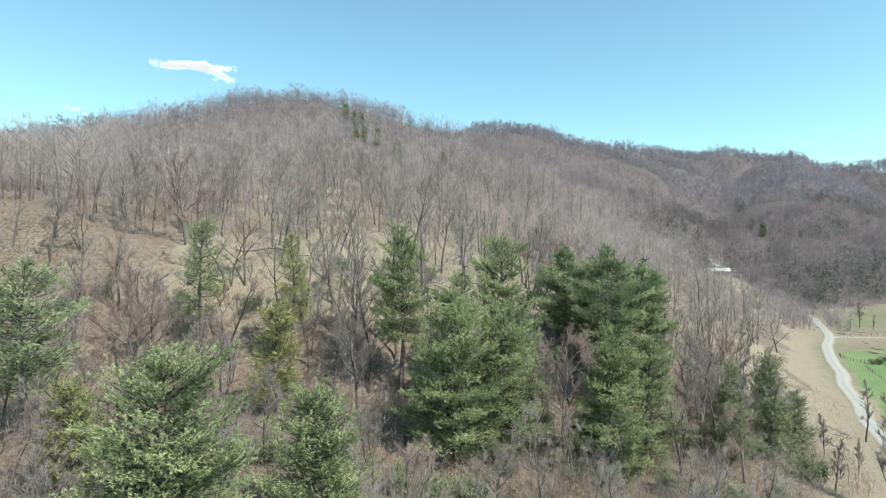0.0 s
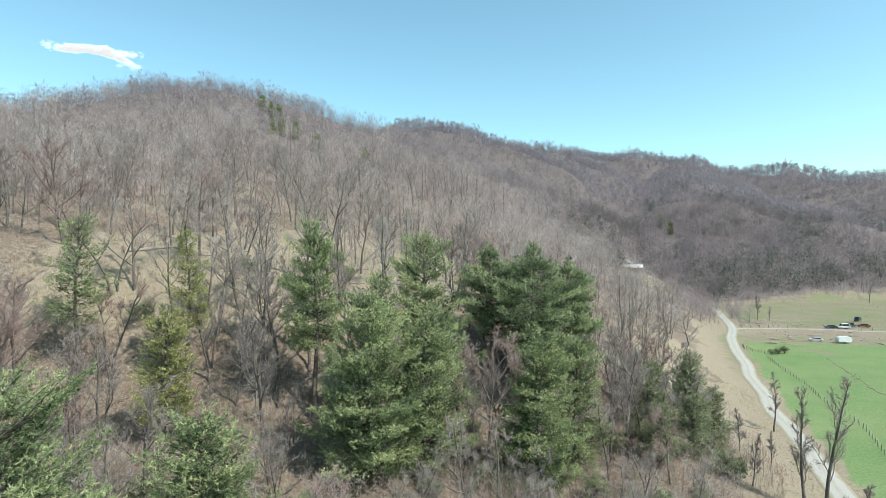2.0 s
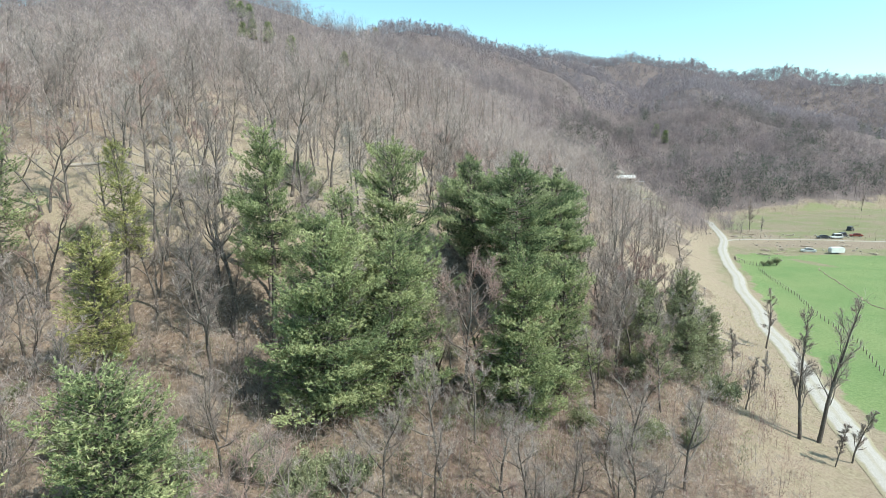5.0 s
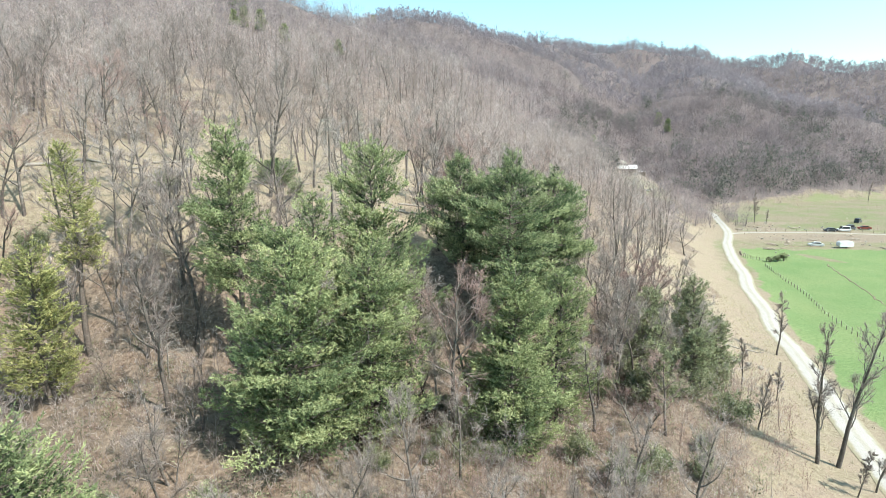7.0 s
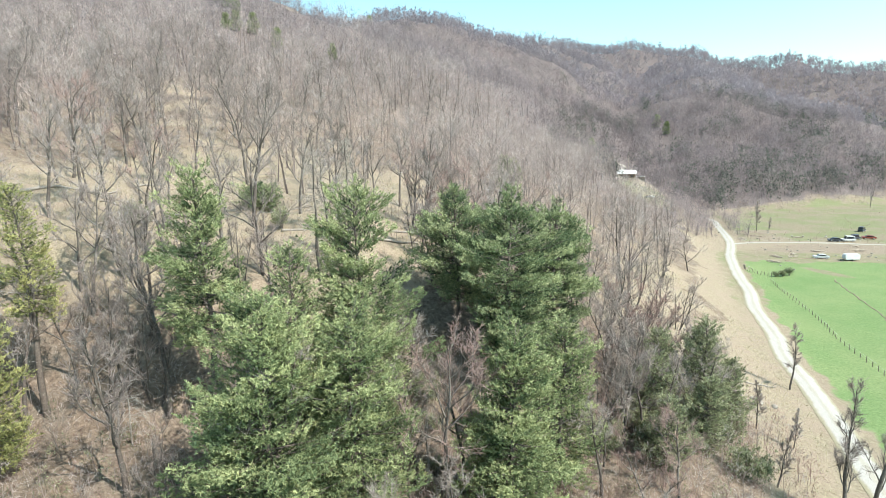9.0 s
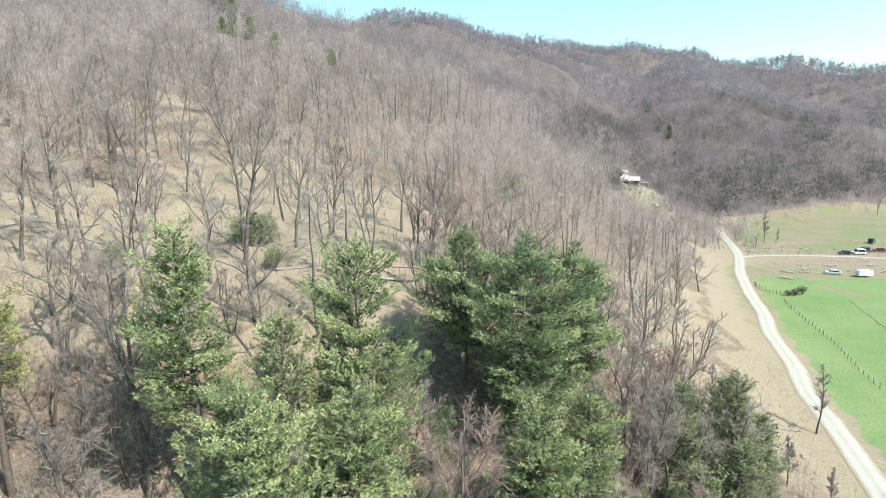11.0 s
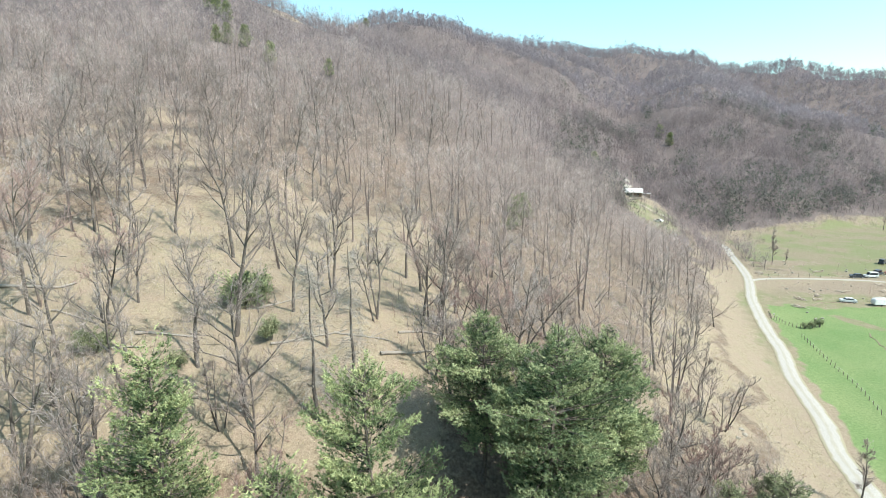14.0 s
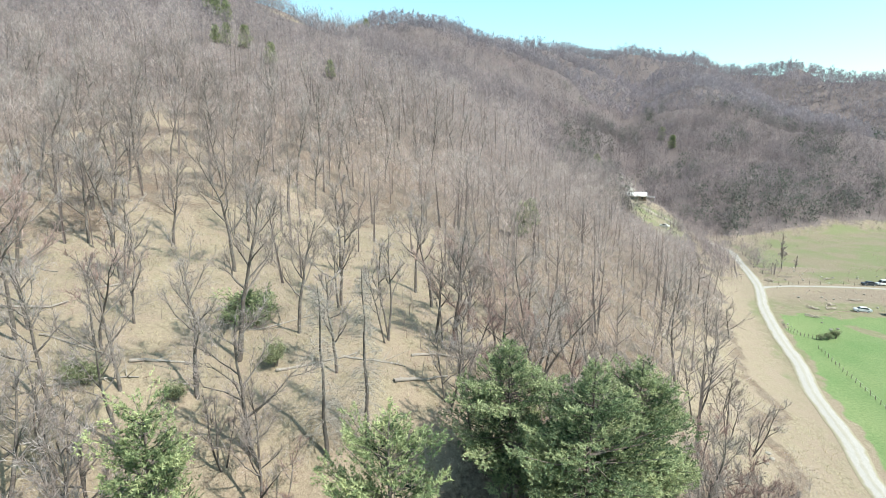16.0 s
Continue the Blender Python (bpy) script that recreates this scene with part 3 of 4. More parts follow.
# white pines by place, height, breadth and foot of the foliage
GROVE = (
    # x, y, top, breadth, share of bare trunk, seed
    (1.0, 58.0, 26.8, 5.8, 0.06, 1),
    (6.6, 61.0, 25.0, 5.0, 0.08, 2),
    (7.5, 68.5, 33.2, 5.8, 0.12, 3),
    (-5.2, 70.0, 34.4, 4.3, 0.38, 4),
    (2.4, 65.8, 29.0, 3.4, 0.2, 5),
    (19.0, 61.5, 22.2, 5.0, 0.04, 9),
    (25.0, 66.5, 21.0, 4.4, 0.06, 10),
    (-18.2, 35.5, 24.8, 6.2, 0.06, 11),
    (-10.0, 42.2, 21.0, 4.4, 0.08, 12),
    (-33.9, 76.4, 36.0, 3.8, 0.35, 14),
    (48.0, 170.0, 33.2, 3.0, 0.1, 18),
)
ROUND_TOPS = (
    (18.4, 82.0, 32.4, 4.4, 0.25, 6),
    (22.8, 76.0, 32.8, 5.2, 0.20, 7),
    (29.3, 80.5, 30.4, 5.0, 0.18, 8),
    (-40.0, 52.0, 31.0, 5.0, 0.3, 13),
    (-6.0, 104.5, 31.5, 2.8, 0.1, 17),
)
CEDARS = ((44.5, 74.5, 17.0, 3.0, 0.05, 31), (46.5, 78.5, 15.0, 2.6, 0.05, 32), (40.5, 76.5, 15.5, 3.0, 0.05, 33), (48.5, 75.0, 12.0, 2.2, 0.05, 34), (36.0, 67.0, 12.5, 2.2, 0.05, 35), (37.5, 72.5, 14.5, 2.8, 0.05, 36), (42.0, 70.0, 12.5, 2.6, 0.05, 37))
YELLOWISH = ((-19.5, 64.0, 25.7, 3.4, 0.12, 15), (-20.0, 72.5, 33.8, 2.4, 0.45, 16), (-30.0, 44.0, 21.0, 2.6, 0.1, 19))
PINES = GROVE + ROUND_TOPS + YELLOWISH + CEDARS
for row in PINES:
    x, y, top, wide, bare, seed = row
    yellow = row in YELLOWISH
    label = "slender yellowish-green pine among leafless trees" if yellow else "broad-topped dark green white pine" if row in ROUND_TOPS else "slim dull green cedar in the roadside thicket" if row in CEDARS else "tall green white pine with plates of upturned needles"
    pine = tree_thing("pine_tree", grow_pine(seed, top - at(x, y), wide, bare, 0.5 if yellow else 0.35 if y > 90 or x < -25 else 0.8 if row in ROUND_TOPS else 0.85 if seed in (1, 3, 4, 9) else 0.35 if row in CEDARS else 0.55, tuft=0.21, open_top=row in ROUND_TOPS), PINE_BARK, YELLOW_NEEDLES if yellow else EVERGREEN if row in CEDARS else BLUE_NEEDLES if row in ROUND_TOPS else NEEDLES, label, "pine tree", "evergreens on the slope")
    pine.matrix_basis = stand(x, y)

# leafless trees: a few grown forms, then copies
FORMS = [
    tree_thing("bare_tree", grow_bare(100 + k, tall, spread, stems, low, limbs=limbs, fine=0.8 * fine, twig=0.031, stout=1.2, thick=0.7), BARK, BUDS if k in (2, 6) else TWIGS, label, "tree", "leafless trees on the slope")
    for k, (tall, spread, stems, low, limbs, fine, label) in enumerate((
        (16, 0.40, 1, 0.40, 10, 1.15, "leafless grey-brown broadleaf tree with ascending limbs"),
        (14, 0.44, 1, 0.28, 9, 1.0, "leafless spreading broadleaf tree with crooked limbs"),
        (15, 0.30, 2, 0.35, 7, 0.9, "leafless twin-stemmed tree with reddish buds"),
        (12, 0.36, 1, 0.3, 9, 1.1, "small leafless grey tree with dense twigs"),
        (17, 0.32, 1, 0.45, 9, 1.0, "tall slim leafless tree with a high crown"),
        (13, 0.34, 3, 0.3, 6, 0.8, "leafless tree of three slim stems"),
        (14, 0.40, 1, 0.32, 10, 1.2, "leafless tree with a haze of reddish twigs"),
        (18, 0.42, 1, 0.34, 11, 1.1, "tall leafless oak with a broad open crown"),
    ))]
rng = np.random.RandomState(7)
used = set()


def bare_tree(form, x, y, tall, turn=None, tip=0.0, tip_to=0.0):
    base = (16, 14, 15, 12, 17, 13, 14, 18)[form]
    m = stand(x, y, tall / base, rng.uniform(0, 360) if turn is None else turn, tip, tip_to)
    if form in used:
        return copy_at(FORMS[form], m)
    used.add(form)
    return put_first(FORMS[form], m)


def woods_density(x, y):
    """Share of a full stand of trees."""
    s, east = uphill(x, y), right_of_road(x, y)
    d = smooth((s - 5) / 8)
    z = zones(x, y)
    d = d * (1 - 0.95 * z["dry"] * (s > 30)) * (1 - 0.68 * z["dry"] * (s <= 30))
    other = smooth((height(x, y) - 3) / 4) * (s <= 5)
    edge = smooth((y - wood_edge(x, y)) / 14) * (s <= 5)
    d = np.maximum.reduce([d, other, edge])
    d = d * (1 - patch(x, y, 164, 316, 20, 22)) * (1 - 0.8 * patch(x, y, 148, 285, 10, 18, -28)) * smooth((away_from(x, y, ROAD_LINE) - 5) / 4)
    return d * (1 - 0.9 * smooth((y - 245) / 20) * smooth((30 - s) / 6) * smooth((345 - y) / 20) * (x < 170))


def scatter(x0, x1, y0, y1, cell, keep, rs):
    xs, ys = np.meshgrid(np.arange(x0, x1, cell), np.arange(y0, y1, cell))
    x = (xs + rs.uniform(0, cell, xs.shape)).ravel()
    y = (ys + rs.uniform(0, cell, ys.shape)).ravel()
    ok = keep(x, y)
    return x[ok], y[ok]


def clear_of_pines(x, y, gap=2.2):
    ok = np.ones(np.shape(x), bool)
    for p in PINES:
        front = (np.abs(x - p[0] * y / p[1]) < p[3] * 0.8) & (y < p[1]) & (y > p[1] - 9)
        ok &= (np.hypot(x - p[0], y - p[1]) > gap) & ~(front & (p[3] > 3.5))
    return ok


def near_zone(x, y):
    return (y < 150 - 0.25 * np.abs(x)) & (x > -75)


BENCH_TREES = (
    # form, x, y, height
    (1, -31.6, 126.6, 16.5), (4, -28.4, 126.4, 19), (0, -33.9, 112.7, 17), (7, -8.2, 89.5, 15), (0, -5.9, 96.2, 20), (5, -16.2, 82.8, 12),
    (5, -5.2, 84.1, 9), (3, -2.4, 84.3, 9), (7, 18.1, 104.5, 17), (0, 30.2, 112.0, 13), (5, 34.5, 107.7, 13), (0, 23.5, 104.3, 14),
    (7, -52.9, 135.7, 18), (0, -66.9, 165, 21), (4, -40.3, 160, 16), (1, -35.4, 138.2, 14), (3, -38.2, 122.6, 14), (4, 17.0, 116.9, 16), (2, 22.9, 116.6, 14),
    (0, -18.2, 86.3, 14), (7, -10.6, 120.6, 20), (4, -11.7, 138.7, 17), (0, -43.8, 179.7, 18), (4, -41.2, 177.4, 16), (7, -6.4, 154.6, 17), (0, -13.4, 157.7, 16), (1, -21.5, 131, 15), (7, 21.0, 109.6, 16), (0, 15.3, 121.7, 17), (1, 29.6, 111.3, 15), (0, 4, 128, 17), (7, -46, 150, 19), (1, -57, 141, 17),
)
SLOPE_TREES = (
    (4, -9.6, 70.9, 18), (5, -10.7, 71.6, 12), (4, -14.1, 73.7, 12), (0, -21.2, 71.1, 15), (4, -18.3, 74.5, 11), (6, -41.0, 70.0, 17),
    (7, -30.1, 43.1, 10), (3, 33.2, 70.1, 15), (3, 44.3, 73.8, 12), (3, 38.8, 71.7, 11), (6, -33, 57, 17), (3, 35, 74, 14), (5, 40, 78, 13), (3, 47, 80, 12), (0, 36, 81, 15), (2, 43, 85, 14), (0, -12.8, 78, 15), (4, -24, 80, 15), (2, -30, 76, 16),
)
LEANING_TREES = (
    # form, x, y, height, lean towards the valley
    (4, 54.3, 112.5, 19, 4), (5, 53.7, 106.5, 15, 8), (5, 57.7, 99.8, 11, 20), (5, 56.2, 102.4, 12, 8), (4, 64.3, 131.1, 16, 3), (1, 89.6, 146.1, 12, 24), (0, 101.1, 174.5, 14, 3), (5, 82, 143, 13, 10), (5, 70, 126, 13, 9),
)
for form, x, y, tall in BENCH_TREES + SLOPE_TREES:
    bare_tree(form, x, y, tall, tip=rng.uniform(0, 3), tip_to=rng.uniform(0, 360))
for form, x, y, tall, lean in LEANING_TREES:
    bare_tree(form, x, y, tall, tip=lean, tip_to=75)

# the nearest woods, tree by tree
x, y = scatter(-70, 80, 25, 150, 4.2, lambda x, y: near_zone(x, y) & clear_of_pines(x, y) & (rng.uniform(size=x.shape) < woods_density(x, y) * np.where((y < 62) & (x < 30), 0.5, np.where((x < 10) & (y < 92), 0.45, 0.9))), rng)
order = np.argsort(np.hypot(x + 8, (y - 62) * 1.1))
keep, beyond = order[:190], order[190:]
beyond = beyond[rng.uniform(size=len(beyond)) < np.where(x[beyond] > 0, 0.55, 1.0)]
REST = np.stack([x[beyond], y[beyond]], -1)
for k in keep:
    form = rng.choice((0, 1, 2, 3, 4, 5, 6, 7), p=(0.16, 0.12, 0.12, 0.16, 0.16, 0.12, 0.08, 0.08))
    low = 0.72 if y[k] < 60 else 0.85 if x[k] > 28 else 1.05
    bare_tree(form, x[k], y[k], rng.uniform(10, 16) * low, tip=rng.uniform(0, 3.5), tip_to=rng.uniform(0, 360))


# larger trees that stand out of the hillside woods
rt = np.random.RandomState(17)
x, y = scatter(-130, 60, 132, 245, 13, lambda x, y: (uphill(x, y) > 100 - 0.25 * (y - 132)) & (zones(x, y)["dry"] < 0.62) & (np.degrees(np.arctan2(x, y)) > -40), rt)
for px, py in zip(x, y):
    bare_tree(rt.choice((0, 1, 4, 7)), px, py, rt.uniform(14, 20), tip=rt.uniform(0, 3), tip_to=rt.uniform(0, 360))


def far_woods(name, x, y, tall, slivers, width, seed, label, mat=WOODS, stem=1.0, low=0.28, long=1.0):
    """Countless leafless crowns in one mesh: a stem, limbs and a rounded haze of twigs for each."""
    rs = np.random.RandomState(seed)
    n = len(x)
    H = tall * rs.uniform(0.65, 1.3, n) * (1 + 0.2 * waves(x, y, 60, 33))
    base = np.stack([x, y, height(x, y) - 0.3], -1)
    hue = np.clip(rs.normal(0.48, 0.3, n) + 0.3 * waves(x, y, 75, 31) + 0.14 * waves(x, y, 28, 32), 0, 1)
    g = Geo()
    top = base + np.stack([rs.normal(0, 0.06, n) * H, rs.normal(0, 0.06, n) * H, H * 0.85], -1)
    g.slivers(base, top - base, (0.026 * H + width * 0.3) * stem, hue * 0.12, rs)
    g.slivers(base, (top - base) * 0.95, (0.026 * H + width * 0.3) * stem, hue * 0.12, rs)
    wide = H * rs.uniform(0.23, 0.36, n)
    K = 6
    nk = n * K
    k = rs.uniform(low, 0.7, (nk, 1))
    p = np.repeat(base, K, 0) + np.repeat(top - base, K, 0) * k
    a = rs.uniform(0, 6.28, nk)
    limb = np.stack([np.cos(a), np.sin(a), rs.uniform(0.7, 1.9, nk)], -1)
    limb = unit(limb) * (np.repeat(H, K) * rs.uniform(0.2, 0.4, nk))[:, None]
    g.slivers(p, limb, (0.008 * np.repeat(H, K) + width * 0.45) * stem, np.repeat(hue * 0.3, K), rs)
    m = max(4, slivers)
    nm = n * m
    u = rs.uniform(0, 1, nm)
    a = rs.uniform(0, 6.28, nm) + 0.5 * np.sin(7 * u)
    lobes = 1 + 0.28 * np.sin(3 * a + np.repeat(rs.uniform(0, 6.28, n), m)) + 0.2 * np.sin(9 * u + np.repeat(rs.uniform(0, 6.28, n), m))
    ray = np.repeat(wide, m) * np.sin(np.pi * (0.12 + 0.86 * u ** 0.8)) ** 0.7 * np.sqrt(rs.uniform(0.1, 1, nm)) * lobes
    out = np.stack([np.cos(a), np.sin(a), np.zeros(nm)], -1)
    q = np.repeat(base, m, 0) + np.repeat(top - base, m, 0) * (low + (1.02 - low) * u)[:, None] + out * ray[:, None]
    w = unit(out * 0.55 + rs.normal(0, 0.5, (nm, 3)) + np.array([0, 0, 0.75]))
    w *= (np.repeat(H, m) * rs.uniform(0.06, 0.15, nm) * long)[:, None]
    g.slivers(q, w, width, np.clip(0.05 + np.repeat(hue, m) + 0.16 * (u - 0.5) + rs.normal(0, 0.07, nm), 0, 1), rs)
    return tagged(part(name, g, mat), label, "woods", kind="stuff")


rs = np.random.RandomState(11)
x, y = scatter(-190, 230, 70, 300, 5.8, lambda x, y: ~near_zone(x, y) & (rs.uniform(size=x.shape) < 0.85 * woods_density(x, y)) & (np.abs(np.degrees(np.arctan2(x, y)) - 8) < 52), rs)
x, y = np.concatenate([x, REST[:, 0]]), np.concatenate([y, REST[:, 1]])
tall = 15.5 * (1 - 0.7 * smooth((y - 165) / 60) * smooth((36 - uphill(x, y)) / 6))
far_woods("hillside_woods", x, y, tall, 185, 0.075, 1, "leafless grey-brown woods covering the hillside", WOODS, 1.0)
x, y = scatter(-520, 420, 250, 720, 6.6, lambda x, y: ((y > 300) | (x > 230) | (x < -190)) & (rs.uniform(size=x.shape) < 0.9 * woods_density(x, y)) & (np.hypot(x, y) < 640) & (np.abs(np.degrees(np.arctan2(x, y)) - 8) < 52), rs)
far_woods("upper_woods", x, y, 14, 66, 0.21, 2, "leafless grey-brown woods up to the near ridge", HAZED_WOODS, 0.45, 0.15)
x, y = scatter(-250, 1000, 150, 1000, 8.3, lambda x, y: (np.hypot(x, y) >= 640) & (height(x, y) > 15) & (rs.uniform(size=x.shape) < 0.95) & (np.abs(np.degrees(np.arctan2(x, y)) - 20) < 36), rs)
crest = np.concatenate([curve_points([p[:2] for p in CREST_FAR[:8]], 2.5), curve_points([p[:2] for p in CREST_LEFT[2:]], 2.5)])
crest = crest + rs.normal(0, 9, crest.shape)
x, y = np.concatenate([x, crest[:, 0]]), np.concatenate([y, crest[:, 1]])
far_woods("ridge_woods", x, y, 13, 36, 0.85, 3, "distant leafless woods on the far ridge", HAZED_RIDGE, 0.55, 0.0, 1.7)
x, y = scatter(110, 430, 245, 520, 6.0, lambda x, y: (woods_density(x, y) > 0.5) & (rs.uniform(size=x.shape) < 0.75) & (np.degrees(np.arctan2(x, y)) > 19), rs)
far_woods("valley_woods", x, y, 12, 70, 0.2, 12, "grey leafless woods rising beyond the pasture", HAZED_WOODS, 0.4, 0.1)
# saplings and brush under and between the nearer trees
def brush_share(x, y):
    s, low = uphill(x, y), np.maximum(smooth((80 - y) / 14), smooth((x - 20) / 10) * smooth((105 - y) / 16))
    return smooth((s + 3) / 5) * (0.25 + 0.75 * low) * (1 - 0.65 * zones(x, y)["dry"])


x, y = scatter(-60, 70, 28, 150, 1.8, lambda x, y: near_zone(x, y) & (rs.uniform(size=x.shape) < 0.8 * brush_share(x, y)), rs)
far_woods("sapling_thicket", x, y, 4.4, 54, 0.034, 4, "thicket of thin grey leafless saplings", TWIGS, 0.5)
x, y = scatter(-60, 70, 28, 150, 1.4, lambda x, y: near_zone(x, y) & (rs.uniform(size=x.shape) < 0.85 * brush_share(x, y)), rs)
far_woods("low_brush", x, y, 1.7, 36, 0.032, 5, "low purplish-brown leafless brush on the slope", BUDS, 0.6)
x, y = scatter(6, 62, 40, 82, 1.25, lambda x, y: (uphill(x, y) > -3) & (uphill(x, y) < 30) & (rs.uniform(size=x.shape) < 0.75), rs)
far_woods("roadside_brush", x, y, 2.9, 48, 0.032, 6, "dense pinkish-grey leafless brush at the foot of the slope", BUDS, 0.5)
x, y = scatter(-45, 50, 32, 70, 2.1, lambda x, y: (uphill(x, y) > 2) & (waves(x, y, 14, 71) > -0.35) & (rs.uniform(size=x.shape) < 0.7), rs)
far_woods("green_undergrowth", x, y, 2.3, 66, 0.06, 7, "grey-green evergreen undergrowth on the slope", EVERGREEN, 0.4, 0.05)
x, y = scatter(178, 340, 235, 325, 3.0, lambda x, y: (np.abs(y - wood_edge(x, y) + 2) < 8) & (rs.uniform(size=x.shape) < 0.6), rs)
far_woods("wood_edge_brush", x, y, 4.0, 54, 0.1, 8, "brown leafless brush along the edge of the woods", WOODS, 0.4, 0.05)
x, y = scatter(128, 215, 156, 222, 2.4, lambda x, y: (zones(x, y)["green"] < 0.4) & (waves(x, y, 12, 91) > 0.1) & (rs.uniform(size=x.shape) < 0.55) & (away_from(x, y, LANE_LINE) > 2.2) & (away_from(x, y, ROAD_LINE) > 4), rs)
far_woods("field_weeds", x, y, 1.1, 36, 0.07, 9, "dry brown weeds and scrub beside the lane", BUDS, 0.5, 0.0)
x, y = scatter(150, 330, 190, 290, 3.0, lambda x, y: (zones(x, y)["pasture"] > 0.3) & (waves(x, y, 30, 92) + 0.7 * waves(x, y, 9, 93) > 0.55) & (rs.uniform(size=x.shape) < 0.5) & (away_from(x, y, ROAD_LINE) > 4) & (away_from(x, y, LANE_LINE) > 2.2), rs)
far_woods("pasture_weeds", x, y, 1.3, 36, 0.1, 13, "clumps of brown weeds in the pasture", BUDS, 0.5, 0.0)
x, y = scatter(128, 200, 206, 292, 2.6, lambda x, y: (np.abs(away_from(x, y, ROAD_LINE) - np.where(right_of_road(x, y) > 0, 6, 10)) < np.where(right_of_road(x, y) > 0, 2.5, 6)) & (rs.uniform(size=x.shape) < 0.6), rs)
far_woods("lane_thicket", x, y, 7.5, 120, 0.11, 14, "pinkish-grey leafless thicket along the farm road", HAZED_WOODS, 1.0, 0.05)
# evergreen undergrowth in the hill woods, its dark tone partly painted shade
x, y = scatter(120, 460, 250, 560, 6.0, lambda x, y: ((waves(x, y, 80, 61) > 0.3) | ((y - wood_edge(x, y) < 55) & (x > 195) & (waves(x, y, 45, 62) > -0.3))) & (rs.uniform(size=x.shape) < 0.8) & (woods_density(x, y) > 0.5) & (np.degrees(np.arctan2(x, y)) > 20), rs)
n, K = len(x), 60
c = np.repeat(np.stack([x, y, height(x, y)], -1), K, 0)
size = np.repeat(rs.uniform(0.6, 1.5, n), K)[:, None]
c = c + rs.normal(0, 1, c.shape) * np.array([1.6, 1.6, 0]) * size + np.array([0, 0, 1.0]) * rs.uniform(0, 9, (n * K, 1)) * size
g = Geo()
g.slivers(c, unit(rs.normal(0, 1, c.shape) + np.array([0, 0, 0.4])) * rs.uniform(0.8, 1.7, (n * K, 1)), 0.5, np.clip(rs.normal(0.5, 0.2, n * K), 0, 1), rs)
tagged(part("hill_evergreens", g, SHADED_HOLLY), "evergreen undergrowth in the hill woods, darkened with painted shade", "shrubs", kind="stuff")


# ---- roadside and dead trees ----
ROADSIDE = (
    # x, y, height, lean, lean towards, seed
    (68.6, 88.4, 11.5, 1, 90, 61), (52.6, 61.0, 19.5, 1, 80, 62), (50.6, 61.4, 16.5, 1, 260, 63), (53.0, 57.2, 8, 6, 80, 64), (50.4, 56.6, 6, 3, 30, 65), (46.5, 78.5, 7, 5, 60, 66), (53.5, 76.5, 7.5, 4, 100, 67), (56.0, 73.5, 6.0, 6, 20, 68), (168.5, 219.9, 16, 5, 60, 69), (170.8, 216.2, 7.5, 0, 0, 70), (280, 275, 13.5, 2, 0, 71), (47.5, 66, 8, 5, 70, 72),
)
for x, y, tall, lean, to, seed in ROADSIDE:
    ob = tree_thing("roadside_tree", grow_bare(seed, tall, 0.2, 2 if seed == 69 else 1, 0.25, 0.03, 13, 1.0, 0.02, 1.9, 0.03, 0.32, 0.04, 1.05), BARK, TWIGS, "leafless dark grey roadside tree with short upright limbs", "tree", "trees beside the farm road")
    ob.matrix_basis = stand(x, y, 1, 0, lean, to)


def grow_snag(seed, tall, reach):
    """A dead conifer: a bare trunk with drooping, broken, bleached branches."""
    rs = np.random.RandomState(seed)
    wood, boughs = Geo(), Geo()
    z = np.linspace(-0.4, tall, 9)
    wood.tube(np.stack([0.1 * np.sin(z + seed), 0.1 * np.cos(z * 0.7), z], -1), np.linspace(0.015 * tall, 0.025, 9), 6, 0.1)
    for k in range(int(tall * (14 if seed < 3 else 8))):
        zz = rs.uniform(0.12, 0.97) * tall
        a, L = rs.uniform(0, 6.28), reach * (1.1 - zz / tall) ** 0.6 * rs.uniform(0.4, 1.1)
        d = np.array([math.cos(a), math.sin(a), 0])
        pts = np.array([[0, 0, zz]]) + np.array([d * 0, d * L * 0.5 + [0, 0, 0.05 * L], d * L + [0, 0, -L * rs.uniform(-0.1, 0.8)]])
        boughs.tube(pts, (0.026, 0.018, 0.006), 3, 0.3)
        m = 9
        p = pts[1] + (pts[2] - pts[1]) * rs.uniform(-0.4, 1, (m, 1))
        boughs.slivers(p, unit(d + rs.normal(0, 0.7, (m, 3)) - np.array([0, 0, 0.3])) * rs.uniform(0.3, 1.0, (m, 1)), 0.028, 0.3, rs)
    return wood, boughs


for x, y, tall, reach, seed in ((3.0, 85.2, 15.5, 3.2, 1), (6.6, 86.0, 16.5, 2.4, 2), (-7.5, 46.7, 5.0, 1.5, 3), (-11.5, 67.8, 5.5, 2.8, 4), (33.6, 71.5, 11, 1.2, 5), (12.6, 65.5, 9, 1.4, 6)):
    ob = tree_thing("dead_tree", grow_snag(seed, tall, reach), BARK if seed < 3 else DEAD_WOOD, DEAD_WOOD, "dead standing conifer with drooping bleached branches", "dead tree", "dead trees on the slope", "deadwood")
    ob.matrix_basis = stand(x, y)


